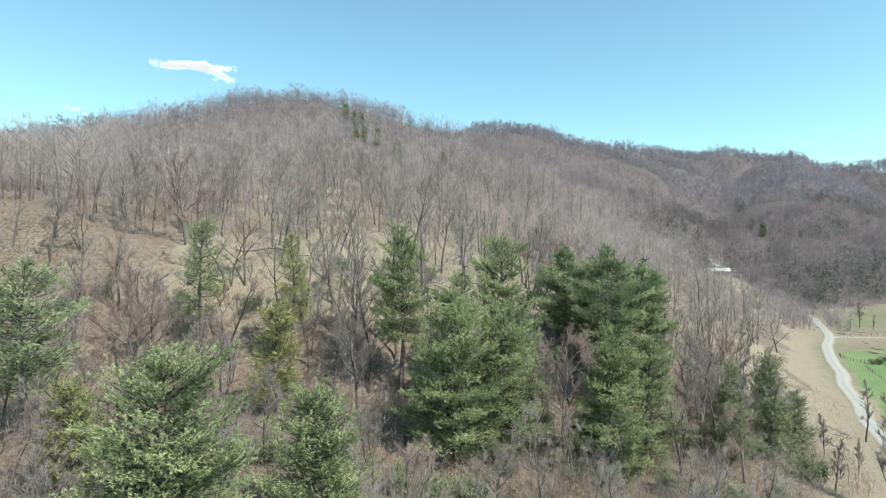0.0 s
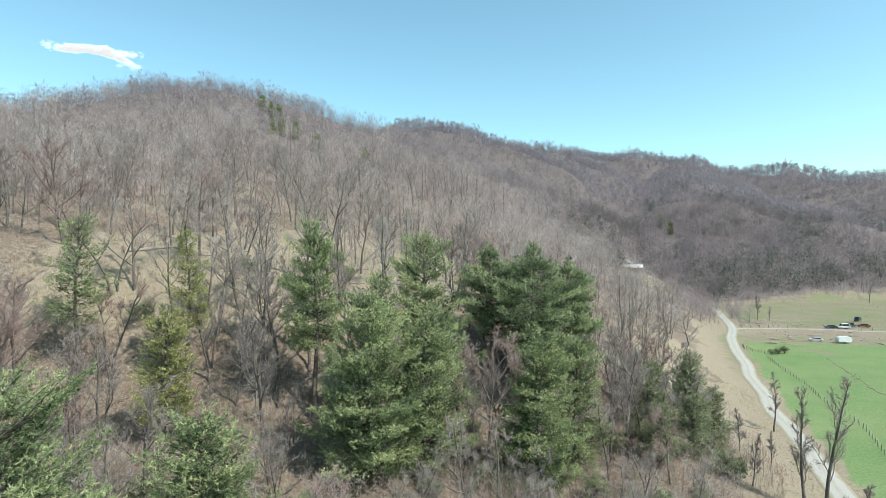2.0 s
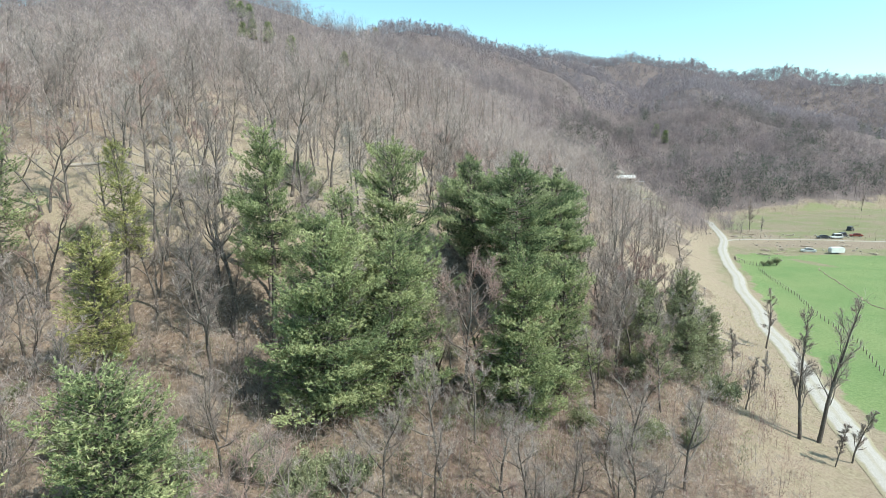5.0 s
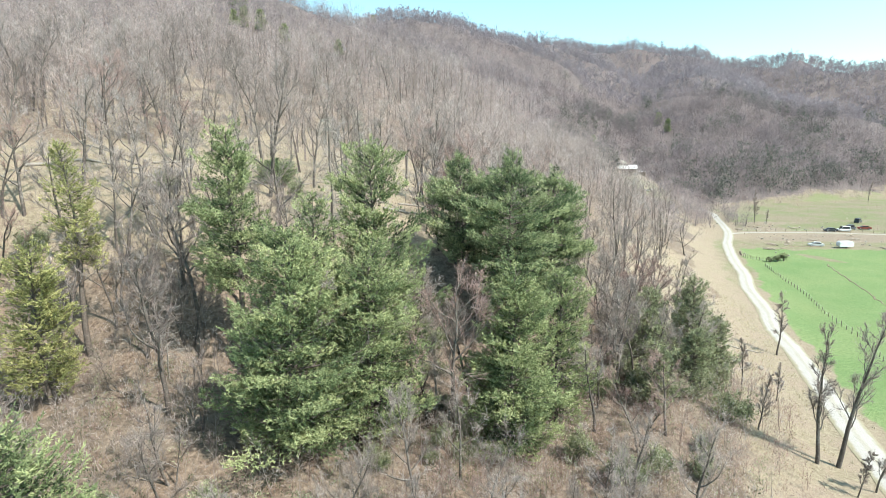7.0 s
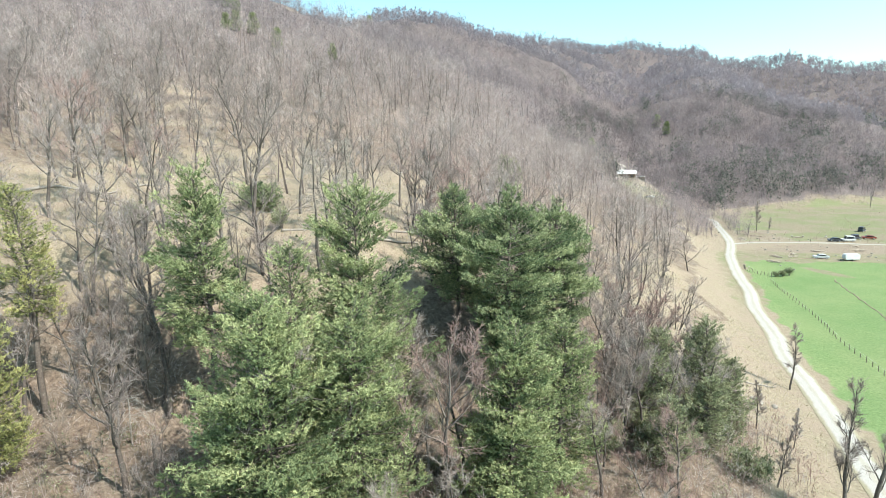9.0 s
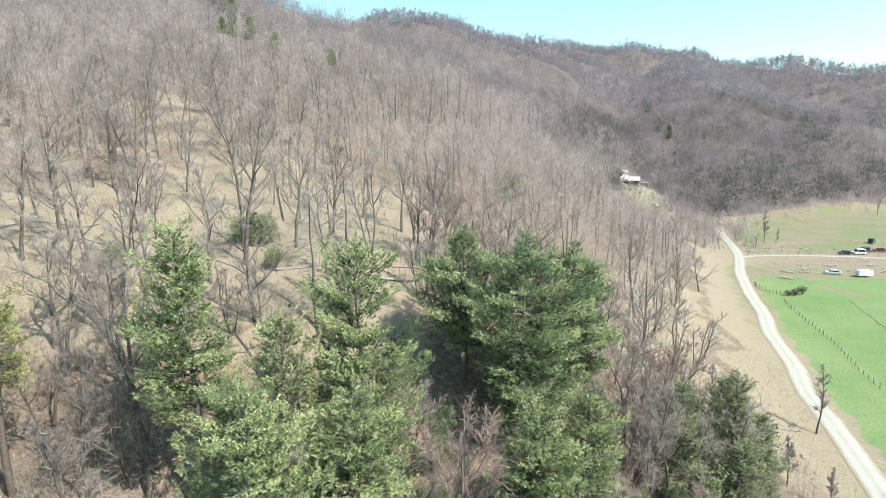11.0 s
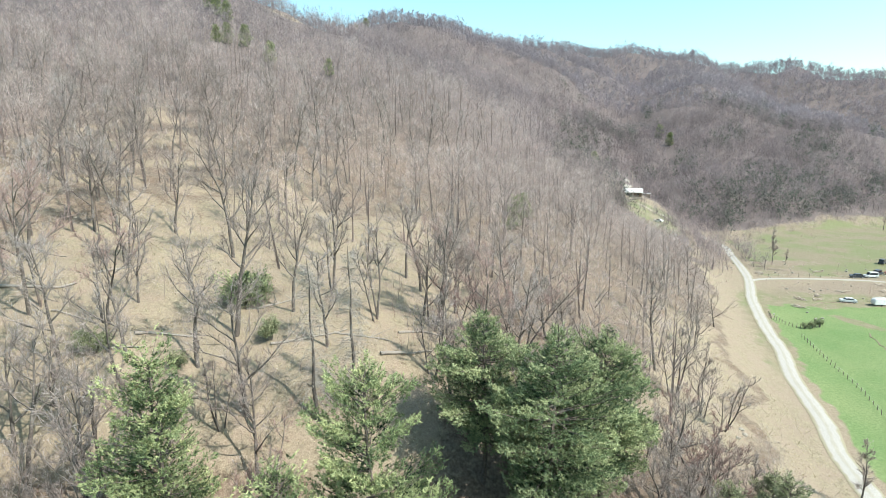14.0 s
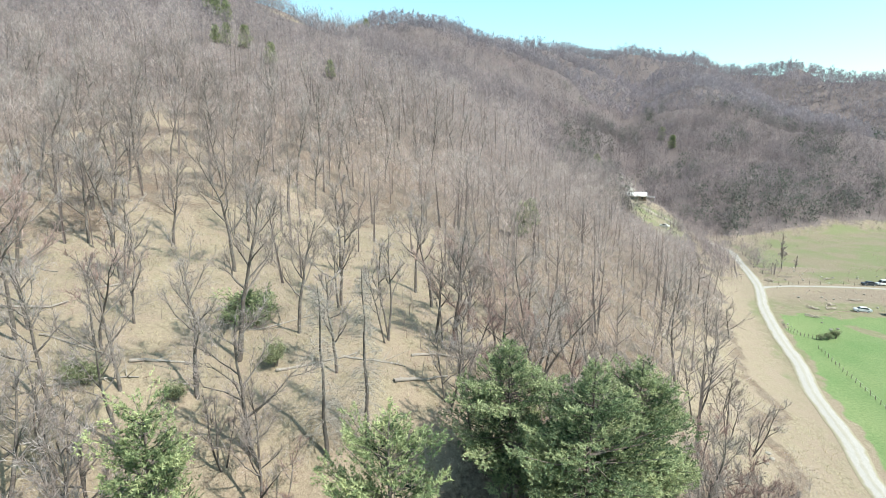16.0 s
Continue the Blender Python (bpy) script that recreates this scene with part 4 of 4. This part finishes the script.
def fallen_log(x0, y0, x1, y1, r, seed):
    rs = np.random.RandomState(seed)
    t = np.linspace(0, 1, 9)
    X, Y = x0 + (x1 - x0) * t, y0 + (y1 - y0) * t
    P = np.stack([X, Y, height(X, Y) + r * 0.7 + rs.normal(0, 0.04, 9)], -1)
    base = P[0].copy()
    ob = tagged(new("fallen_log"), "pale weathered fallen log lying on dry grass", "log", "fallen logs in the clearing")
    ob.matrix_basis = Matrix.Translation(base)
    g = Geo()
    g.tube(P - base, np.linspace(r, r * 0.45, 9), 7, 0.0)
    part("log", g, DEAD_WOOD, ob)
    b = Geo()
    for k in range(7):
        i = rs.randint(3, 8)
        w = rs.normal(0, 0.7, 3) + np.array([0, 0, 0.4])
        b.tube(np.array([P[i] - base, P[i] - base + w * 0.8, P[i] - base + w * 1.5]), (0.05, 0.03, 0.01), 3)
    part("broken_branch", b, DEAD_WOOD, ob)


fallen_log(-36, 96.0, -26.2, 107.5, 0.26, 1)
fallen_log(-25.2, 109.8, -21.4, 113.6, 0.2, 2)
fallen_log(-14.5, 92.2, -9.5, 95.0, 0.18, 3)
fallen_log(9.5, 92.5, 15.5, 95.5, 0.22, 4)
for x0, y0, x1, y1, r, seed in ((-2, 94, 6, 97.5, 0.16, 11), (4.5, 97, 11, 95.5, 0.14, 12), (12, 99, 19, 101.5, 0.18, 13), (-20, 88.5, -13, 90, 0.13, 14), (-38, 118, -31, 116, 0.16, 15), (-6, 103, 1, 106, 0.14, 16), (16, 93, 22, 91.5, 0.15, 17), (-24, 97, -19, 95.5, 0.12, 18)):
    fallen_log(x0, y0, x1, y1, r, seed)
fallen_log(59.0, 88.0, 66.5, 88.6, 0.14, 6)

# evergreen shrubs
rs = np.random.RandomState(23)
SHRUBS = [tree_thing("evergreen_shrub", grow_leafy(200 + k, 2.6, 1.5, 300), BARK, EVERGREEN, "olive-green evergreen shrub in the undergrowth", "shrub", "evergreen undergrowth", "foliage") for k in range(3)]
spots = []
for cx, cy, rx, ry, n in ((41, 74, 10, 9, 11), (-4, 50, 10, 7, 10), (-25, 56, 9, 8, 9), (30, 60, 6, 4, 5), (14, 58, 6, 5, 5), (-14, 92, 16, 10, 4), (12, 72, 5, 4, 4)):
    for _ in range(n):
        spots.append((cx + rs.normal(0, rx * 0.5), cy + rs.normal(0, ry * 0.5), rs.uniform(0.5, 1.25)))
spots += [(119.2, 151.3, 0.55), (121.2, 151.0, 0.7), (123.4, 151.2, 0.8)]
for k, (x, y, size) in enumerate(spots):
    m = stand(x, y, size, rs.uniform(0, 360))
    put_first(SHRUBS[k], m) if k < 3 else copy_at(SHRUBS[k % 3], m)

# conifers on the far slopes
far_pine = tree_thing("hill_pine", grow_pine(301, 11, 3.4, 0.05, 0.06, 1.0), PINE_BARK, NEEDLES, "small dark green conifer on the wooded hillside", "pine tree", "conifers on the far slopes")
HILL_PINES = ((-44, 304, 0.75), (-37, 307, 0.8), (-48, 301, 0.6), (-24.5, 293, 0.75), (0.2, 291, 0.6), (57, 189, 0.62), (-70, 394, 0.9), (178, 404, 0.9), (20, 660, 0.9), (31, 668, 1.0), (276, 486, 1.0), (266, 453, 0.9), (-56, 372, 0.9), (-62, 380, 0.8))
for k, (x, y, size) in enumerate(HILL_PINES):
    m = stand(x, y, size, k * 40)
    put_first(far_pine, m) if k == 0 else copy_at(far_pine, m)

# dry grass in the clearing and beside the road
rs = np.random.RandomState(29)
x, y = scatter(-60, 80, 60, 150, 0.75, lambda x, y: (rs.uniform(size=x.shape) < 0.75 * zones(x, y)["dry"]) & (away_from(x, y, ROAD_LINE) > 2.6) & (right_of_road(x, y) < 3), rs)
g = Geo()
n = len(x)
p = np.repeat(np.stack([x, y, height(x, y) - 0.03], -1), 4, 0)
g.slivers(p + rs.normal(0, 0.14, p.shape) * np.array([1, 1, 0]), rs.normal(0, 0.16, p.shape) + np.array([0, 0, 0.22]), 0.07, np.repeat(np.clip(rs.normal(0.5, 0.25, n), 0, 1), 4), rs)
tagged(part("dry_grass", g, STRAW), "tufts of dry straw-coloured grass", "grass", kind="stuff")


# ---- farm things ----
def block(bm, x0, x1, y0, y1, z0, z1, bevel=0.0):
    made = bmesh.ops.create_cube(bm, size=1)
    for v in made["verts"]:
        v.co = Vector(((x0 + x1) / 2 + v.co.x * (x1 - x0), (y0 + y1) / 2 + v.co.y * (y1 - y0), (z0 + z1) / 2 + v.co.z * (z1 - z0)))
    if bevel:
        bmesh.ops.bevel(bm, geom=list({e for v in made["verts"] for e in v.link_edges}), offset=bevel, segments=2, affect="EDGES")
    return bm


def boxed(*a, bevel=0.0):
    return block(bmesh.new(), *a, bevel=bevel)


def prism(outline, y0, y1, bevel=0.0):
    """A solid from an outline in x and z, carried along y."""
    bm = bmesh.new()
    a = [bm.verts.new((x, y0, z)) for x, z in outline]
    b = [bm.verts.new((x, y1, z)) for x, z in outline]
    bm.faces.new(a)
    bm.faces.new(b[::-1])
    for k in range(len(a)):
        bm.faces.new((a[k - 1], a[k], b[k], b[k - 1]))
    bmesh.ops.recalc_face_normals(bm, faces=bm.faces)
    if bevel:
        bmesh.ops.bevel(bm, geom=list(bm.edges), offset=bevel, segments=2, affect="EDGES")
    return bm


def disc(x, y, z, r, w, parts=16):
    bm = bmesh.new()
    bmesh.ops.create_cone(bm, cap_ends=True, segments=parts, radius1=r, radius2=r, depth=w, matrix=pose(x, y, z, 90, 0, 0))
    bmesh.ops.bevel(bm, geom=[e for e in bm.edges if len(e.link_faces) == 2 and abs(e.calc_face_angle()) > 1], offset=r * 0.12, segments=1, affect="EDGES")
    return bm


def car(x, y, turn, paint, label, van=False):
    ob = tagged(new("car"), label, "car", "vehicles parked by the lane")
    h = 1.95 if van else 1.45
    part("body", prism(((-2.1, 0.35), (2.1, 0.35), (2.15, 0.8), (1.9, 0.95), (-2.05, 0.98), (-2.15, 0.7)), -0.85, 0.85, 0.06), paint, ob)
    roof = ((-1.95, 0.95), (1.25, 0.95), (0.75, h), (-1.8, h)) if van else ((-1.6, 0.95), (1.15, 0.95), (0.45, h), (-1.05, h))
    part("cabin", prism(roof, -0.76, 0.76, 0.06), paint, ob)
    for side in (-1, 1):
        part("side_window", prism([(px * 0.86, 1.02 + (pz - 0.95) * 0.8) for px, pz in roof], side * 0.765 - 0.004, side * 0.765 + 0.012), GLASS_DARK, ob)
        for wx in (-1.3, 1.35):
            wheel = part("wheel", disc(wx, side * 0.78, 0.33, 0.33, 0.2), RUBBER, ob)
            part("rim", disc(wx, side * 0.885, 0.33, 0.19, 0.03), GREY_METAL, wheel)
    part("windscreen", prism(((roof[1][0] - 0.05, 1.02), (roof[1][0] + 0.02, 1.02), (roof[2][0] + 0.08, h - 0.08), (roof[2][0] + 0.02, h - 0.08)), -0.66, 0.66), GLASS_DARK, ob)
    for side in (-0.6, 0.6):
        part("headlight", boxed(2.12, 2.17, side - 0.15, side + 0.15, 0.62, 0.78, bevel=0.015), WHITE_METAL, ob)
    ob.matrix_basis = pose(x, y, at(x, y), 0, 0, turn)
    return ob


car(178.2, 193.0, 160, DARK_METAL, "dark saloon car parked on grass beside the lane")
car(183.0, 192.2, 165, WHITE_METAL, "white van parked on grass beside the lane", True)
car(188.4, 194.6, 20, DARK_METAL, "dark estate car parked on grass beside the lane", True)
car(193.6, 194.0, 150, RED_METAL, "faded red car parked on dry grass")
car(206.5, 209.3, 30, DARK_METAL, "dark car standing alone in the pasture", True)
car(146.8, 266.0, 120, WHITE_METAL, "white car parked on the grass below the cabin")


def camper(x, y, turn):
    ob = tagged(new("camper_trailer"), "white rounded camper trailer standing on bare ground", "trailer")
    shape = [(-2.4, 0.5), (2.3, 0.5), (2.6, 1.1), (2.45, 2.1), (1.9, 2.55), (-1.9, 2.6), (-2.5, 2.2), (-2.65, 1.2)]
    part("body", prism(shape, -1.1, 1.1, 0.14), WHITE_METAL, ob)
    for wx in (-1.2, 1.1):
        window = part("window", boxed(wx - 0.5, wx + 0.5, -1.125, -1.09, 1.35, 1.95, bevel=0.01), GLASS_DARK, ob)
        part("window_frame", boxed(wx - 0.55, wx + 0.55, -1.115, -1.09, 1.30, 1.345), GREY_METAL, window)
    part("door", boxed(-0.35, 0.3, -1.13, -1.09, 0.6, 2.2, bevel=0.01), GREY_METAL, ob)
    for side in (-0.95, 0.95):
        part("wheel", disc(0.1, side, 0.36, 0.36, 0.22), RUBBER, ob)
    part("tow_bar", boxed(2.3, 3.7, -0.06, 0.06, 0.42, 0.52, bevel=0.01), DARK_METAL, ob)
    part("jack_stand", boxed(3.5, 3.62, -0.06, 0.06, 0.0, 0.5), DARK_METAL, ob)
    ob.matrix_basis = pose(x, y, at(x, y), 0, 0, turn) @ Matrix.Scale(0.85, 4)


camper(155.5, 164.0, 168)
car(149.5, 168.5, 150, GREY_METAL, "pale grey car abandoned among piles of boards")


def cabin(x, y, turn, z):
    ob = tagged(new("cabin"), "small dark timber cabin with a pale metal roof and front porch", "house")
    w, d, eave, ridge = 4.8, 3.2, 2.7, 4.4
    part("front_wall", boxed(-w, w, -d, -d + 0.2, -1.2, eave), TIMBER, ob)
    part("back_wall", boxed(-w, w, d - 0.2, d, -1.2, eave), TIMBER, ob)
    for side in (-1, 1):
        xs = sorted((side * w, side * (w - 0.2)))
        bm = bmesh.new()
        outline = ((-d + 0.203, -1.2), (d - 0.203, -1.2), (d - 0.203, eave), (0, ridge - 0.12), (-d + 0.203, eave))
        a = [bm.verts.new((xs[0], py, pz)) for py, pz in outline]
        b = [bm.verts.new((xs[1], py, pz)) for py, pz in outline]
        bm.faces.new(a), bm.faces.new(b[::-1])
        for k in range(5):
            bm.faces.new((a[k - 1], a[k], b[k], b[k - 1]))
        bmesh.ops.recalc_face_normals(bm, faces=bm.faces)
        part("gable_wall", bm, TIMBER, ob)
    for side in (-1, 1):
        bm = bmesh.new()
        e, top = side * (d + 0.5), ridge + 0.05
        low = eave - 0.12
        vs = [bm.verts.new(c) for c in ((-w - 0.5, e, low), (w + 0.5, e, low), (w + 0.5, 0, top), (-w - 0.5, 0, top), (-w - 0.5, e, low - 0.1), (w + 0.5, e, low - 0.1), (w + 0.5, 0, top - 0.1), (-w - 0.5, 0, top - 0.1))]
        for f in ((0, 1, 2, 3), (4, 5, 6, 7), (0, 1, 5, 4), (1, 2, 6, 5), (2, 3, 7, 6), (3, 0, 4, 7)):
            bm.faces.new([vs[i] for i in f])
        bmesh.ops.recalc_face_normals(bm, faces=bm.faces)
        part("roof", bm, WHITE_METAL, ob, "pale metal roof sheet")
    part("porch_floor", boxed(-w, w, -d - 2.0, -d - 0.01, -1.2, 0.0), PLANKS, ob)
    part("porch_roof", prism(((-w - 0.4, 2.35), (w + 0.4, 2.35), (w + 0.4, 2.47), (-w - 0.4, 2.47)), -d - 2.3, -d - 0.52), TIMBER, ob)
    for px in (-4.5, -1.5, 1.5, 4.5):
        part("porch_post", boxed(px - 0.08, px + 0.08, -d - 1.95, -d - 1.79, 0.0, 2.35), PLANKS, ob)
    part("door", boxed(-0.45, 0.45, -d - 0.04, -d - 0.004, 0.02, 2.05), PLANKS, ob)
    for px in (-2.6, 2.6):
        window = part("window", boxed(px - 0.5, px + 0.5, -d - 0.03, -d - 0.004, 0.9, 1.9), GLASS_DARK, ob)
        part("window_frame", boxed(px - 0.6, px + 0.6, -d - 0.05, -d - 0.004, 0.8, 0.895), WHITE_METAL, window)
    part("chimney", boxed(2.6, 3.2, 0.8, 1.4, 3.4, 5.3, bevel=0.02), STONE, ob)
    ob.matrix_basis = pose(x, y, z, 0, 0, turn)


cabin(163.5, 321.5, -24, at(163, 319) + 0.9)


def shed(x, y, turn):
    ob = tagged(new("shed"), "low open grey shed with a tin roof", "shed")
    for px in (-2.4, 2.4):
        for py in (-1.4, 1.4):
            part("post", boxed(px - 0.08, px + 0.08, py - 0.08, py + 0.08, -0.6, 2.2), PLANKS, ob)
    part("back_wall", boxed(-2.31, 2.31, 1.42, 1.5, -0.5, 2.1), PLANKS, ob)
    part("roof", prism(((-2.8, 2.2), (2.8, 2.2), (2.8, 2.3), (-2.8, 2.3)), -1.9, 1.8), GREY_METAL, ob)
    ob.matrix_basis = pose(x, y, at(x, y), 0, 0, turn)


shed(183, 341, -30)


def utility_pole(x, y, tall):
    ob = tagged(new("utility_pole"), "tall weathered wooden utility pole with a crossarm", "pole")
    g = Geo()
    g.tube(((0, 0, -0.5), (0, 0, tall / 2), (0, 0, tall)), (0.16, 0.13, 0.1), 10)
    part("pole", g, PLANKS, ob)
    part("crossarm", boxed(-1.1, 1.1, -0.06, 0.06, tall - 0.9, tall - 0.76, bevel=0.01), PLANKS, ob)
    for px in (-0.95, 0, 0.95):
        part("insulator", boxed(px - 0.05, px + 0.05, -0.05, 0.05, tall - 0.755, tall - 0.6, bevel=0.015), GREY_METAL, ob)
    ob.matrix_basis = pose(x, y, at(x, y), 0, 0, 30)


utility_pole(195.5, 381, 8.5)


def post_box(x, y, tall):
    ob = tagged(new("nesting_box_post"), "dark wooden post carrying a flat-roofed box", "post")
    part("post", boxed(-0.08, 0.08, -0.08, 0.08, -0.5, tall - 0.5, bevel=0.01), PINE_BARK, ob)
    part("box", boxed(-0.3, 0.3, -0.25, 0.25, tall - 0.5, tall, bevel=0.02), PINE_BARK, ob)
    part("lid", boxed(-0.55, 0.55, -0.4, 0.4, tall, tall + 0.08, bevel=0.015), PINE_BARK, ob)
    ob.matrix_basis = pose(x, y, at(x, y), 0, 0, 20)


post_box(52.2, 80.2, 3.8)


def fence(line, gap, label, tall=1.2, wires=2):
    pts = curve_points(line, 0.3)
    run = np.concatenate([[0], np.cumsum(np.linalg.norm(np.diff(pts, axis=0), axis=1))])
    s = np.arange(0, run[-1], gap)
    X, Y = np.interp(s, run, pts[:, 0]), np.interp(s, run, pts[:, 1])
    ob = tagged(new("fence"), label, "fence")
    ob.matrix_basis = Matrix.Translation((X[0], Y[0], at(X[0], Y[0])))
    g = Geo()
    g.tube(((0, 0, -0.4), (0.01, 0, 0.6), (0, 0.01, tall), (0, 0.01, tall + 0.03)), (0.065, 0.06, 0.055, 0.01), 7)
    me = g.mesh("post", PINE_BARK)
    rs = np.random.RandomState(len(s))
    tops = []
    for x, y in zip(X, Y):
        post = part("post", me, PINE_BARK, ob)
        post.matrix_basis = pose(x - X[0], y - Y[0], at(x, y) - at(X[0], Y[0]), rs.normal(0, 4), rs.normal(0, 4), rs.uniform(0, 360)) @ Matrix.Diagonal((1, 1, rs.uniform(0.8, 1.15), 1))
        tops.append((x - X[0], y - Y[0], at(x, y) - at(X[0], Y[0])))
    for k in range(wires):
        g = Geo()
        g.tube(np.array(tops) + np.array([0.08, 0, 0.45 + 0.45 * k]), np.full(len(tops), 0.006), 3)
        part("wire", g, GREY_METAL, ob)


fence(((118.5, 163), (116.2, 158.5), (116.8, 153.5), (119.5, 150.5)), 0.9, "curved row of short dark fence posts in the green field", 1.1, 1)
fence(((113.5, 146), (106.6, 131.4), (101.3, 119.2), (94.4, 106.7), (91.4, 100.2), (87, 90), (78.3, 77), (70, 63)), 1.9, "wire fence on dark wooden posts across the green field", 1.0)
fence(((146, 200.5), (160, 197.8), (176, 192), (190, 185), (215, 178)), 3.5, "wire fence on wooden posts along the lane", 1.3)


def lumber_pile(x, y, turn, seed, count=12, label="untidy pile of weathered boards on bare ground"):
    rs = np.random.RandomState(seed)
    ob = tagged(new("lumber_pile"), label, "lumber", "piles of lumber by the lane")
    bm = boxed(-1.4, 1.4, -0.1, 0.1, -0.03, 0.03, bevel=0.008)
    me = bpy.data.meshes.new("board")
    bm.to_mesh(me)
    bm.free()
    me.materials.append(PLANKS)
    for k in range(count):
        b = part("board", me, PLANKS, ob)
        b.matrix_basis = pose(rs.normal(0, 0.6), rs.normal(0, 0.45), 0.04 + 0.065 * (k // 2), rs.normal(0, 3), rs.normal(0, 3), rs.normal(0, 25))
    ob.matrix_basis = pose(x, y, at(x, y), 0, 0, turn)


for k, (x, y) in enumerate(((143.8, 172.7), (146.5, 176.5), (139.0, 174.0), (162.5, 170.5), (171.0, 176.0), (166.0, 160.5), (132.0, 167.5), (158.0, 178.5), (176.5, 183.0), (150.5, 205.0), (160.0, 208.5), (172.0, 203.0))):
    lumber_pile(x, y, k * 50, k, 10 + k % 5)


def boulder(seed):
    rs = np.random.RandomState(seed)
    bm = bmesh.new()
    bmesh.ops.create_icosphere(bm, subdivisions=2, radius=0.5)
    for v in bm.verts:
        v.co = Vector((v.co.x * 1.2, v.co.y * 0.9, v.co.z * 0.7)) * (1 + 0.22 * noise.noise(v.co * 2.2 + Vector((seed * 3.1, 0, 0))))
    me = bpy.data.meshes.new("boulder")
    bm.to_mesh(me)
    bm.free()
    me.materials.append(STONE)
    return me


ROCKS = [boulder(k) for k in range(4)]
rs = np.random.RandomState(5)
for cx, cy, spread, n in ((57.5, 84.0, 2.5, 9), (60, 101, 1.5, 4), (150, 186, 9, 12), (160, 210, 12, 10), (128, 160, 5, 6), (165, 168, 7, 12), (172, 205, 14, 14)):
    for _ in range(n):
        x, y = cx + rs.normal(0, spread), cy + rs.normal(0, spread * 0.6)
        ob = tagged(new("boulder", ROCKS[rs.randint(4)]), "pale weathered stone lying on the grass", "stone", "stones about the fields")
        ob.matrix_basis = pose(x, y, at(x, y) + 0.12, 0, 0, rs.uniform(0, 360)) @ Matrix.Scale(rs.uniform(0.25, 0.85), 4)


def earth_bank(line, wide, label):
    pts = curve_points(line, 0.6)
    rs = np.random.RandomState(3)
    n = len(pts)
    P = np.stack([pts[:, 0] + 0.5 * waves(pts[:, 0], pts[:, 1], 5, 51), pts[:, 1], height(pts[:, 0], pts[:, 1]) - 0.1], -1)
    base = P[0].copy()
    g = Geo()
    g.tube(P - base, wide * (0.35 + 0.3 * rs.uniform(size=n)), 7)
    ob = tagged(part("earth_bank", g, EARTH), label, "earth bank", "earth banks in the field")
    ob.matrix_basis = Matrix.Translation(base)


earth_bank(((131, 145), (126, 136), (121, 127), (116, 118), (111, 109), (112, 100)), 0.42, "low broken bank of brown earth across the green field")
earth_bank(((137, 168), (143, 170), (150, 167)), 0.6, "low heap of brown earth beside the field")


# ---- clouds ----
def cloud(x, y, z, size, puffs, seed, label):
    rs = np.random.RandomState(seed)
    bm = bmesh.new()
    for k in range(puffs):
        u, tail = rs.uniform(-1, 1), rs.uniform()
        r = rs.uniform(0.02, 0.075) * (1.15 - abs(u) ** 2)
        bend = 0.0 if u < 0.15 else (0.12 if tail < 0.4 else -0.3) * (u - 0.15)
        c = Vector((u if tail < 0.7 or u < 0.8 else u - 0.4, rs.normal(0, 0.1), 0.04 * math.sin(u * 3 + seed) + bend + rs.normal(0, 0.03 if u < 0.2 else 0.018)))
        made = bmesh.ops.create_icosphere(bm, subdivisions=1, radius=1)
        for v in made["verts"]:
            n = 1 + 0.35 * noise.noise(v.co * 1.7 + Vector((k, 0, seed)))
            v.co = c + Vector((v.co.x * r * 1.9, v.co.y * r * 1.5, v.co.z * r * 0.75)) * n
    for f in bm.faces:
        f.smooth = True
    ob = tagged(part("cloud", bm, CLOUD), label, "cloud", "small clouds", kind="structure")
    ob.matrix_basis = pose(x, y, z, 0, 0, math.degrees(math.atan2(-x, y))) @ Matrix.Scale(size, 4)


cloud(-1430, 3140, 1080, 235, 420, 1, "small bright white fair-weather cloud")
cloud(-2000, 2950, 790, 80, 60, 2, "little bright white cloud over the ridge")
cloud(-1760, 3060, 1090, 26, 10, 3, "wisp of white cloud")
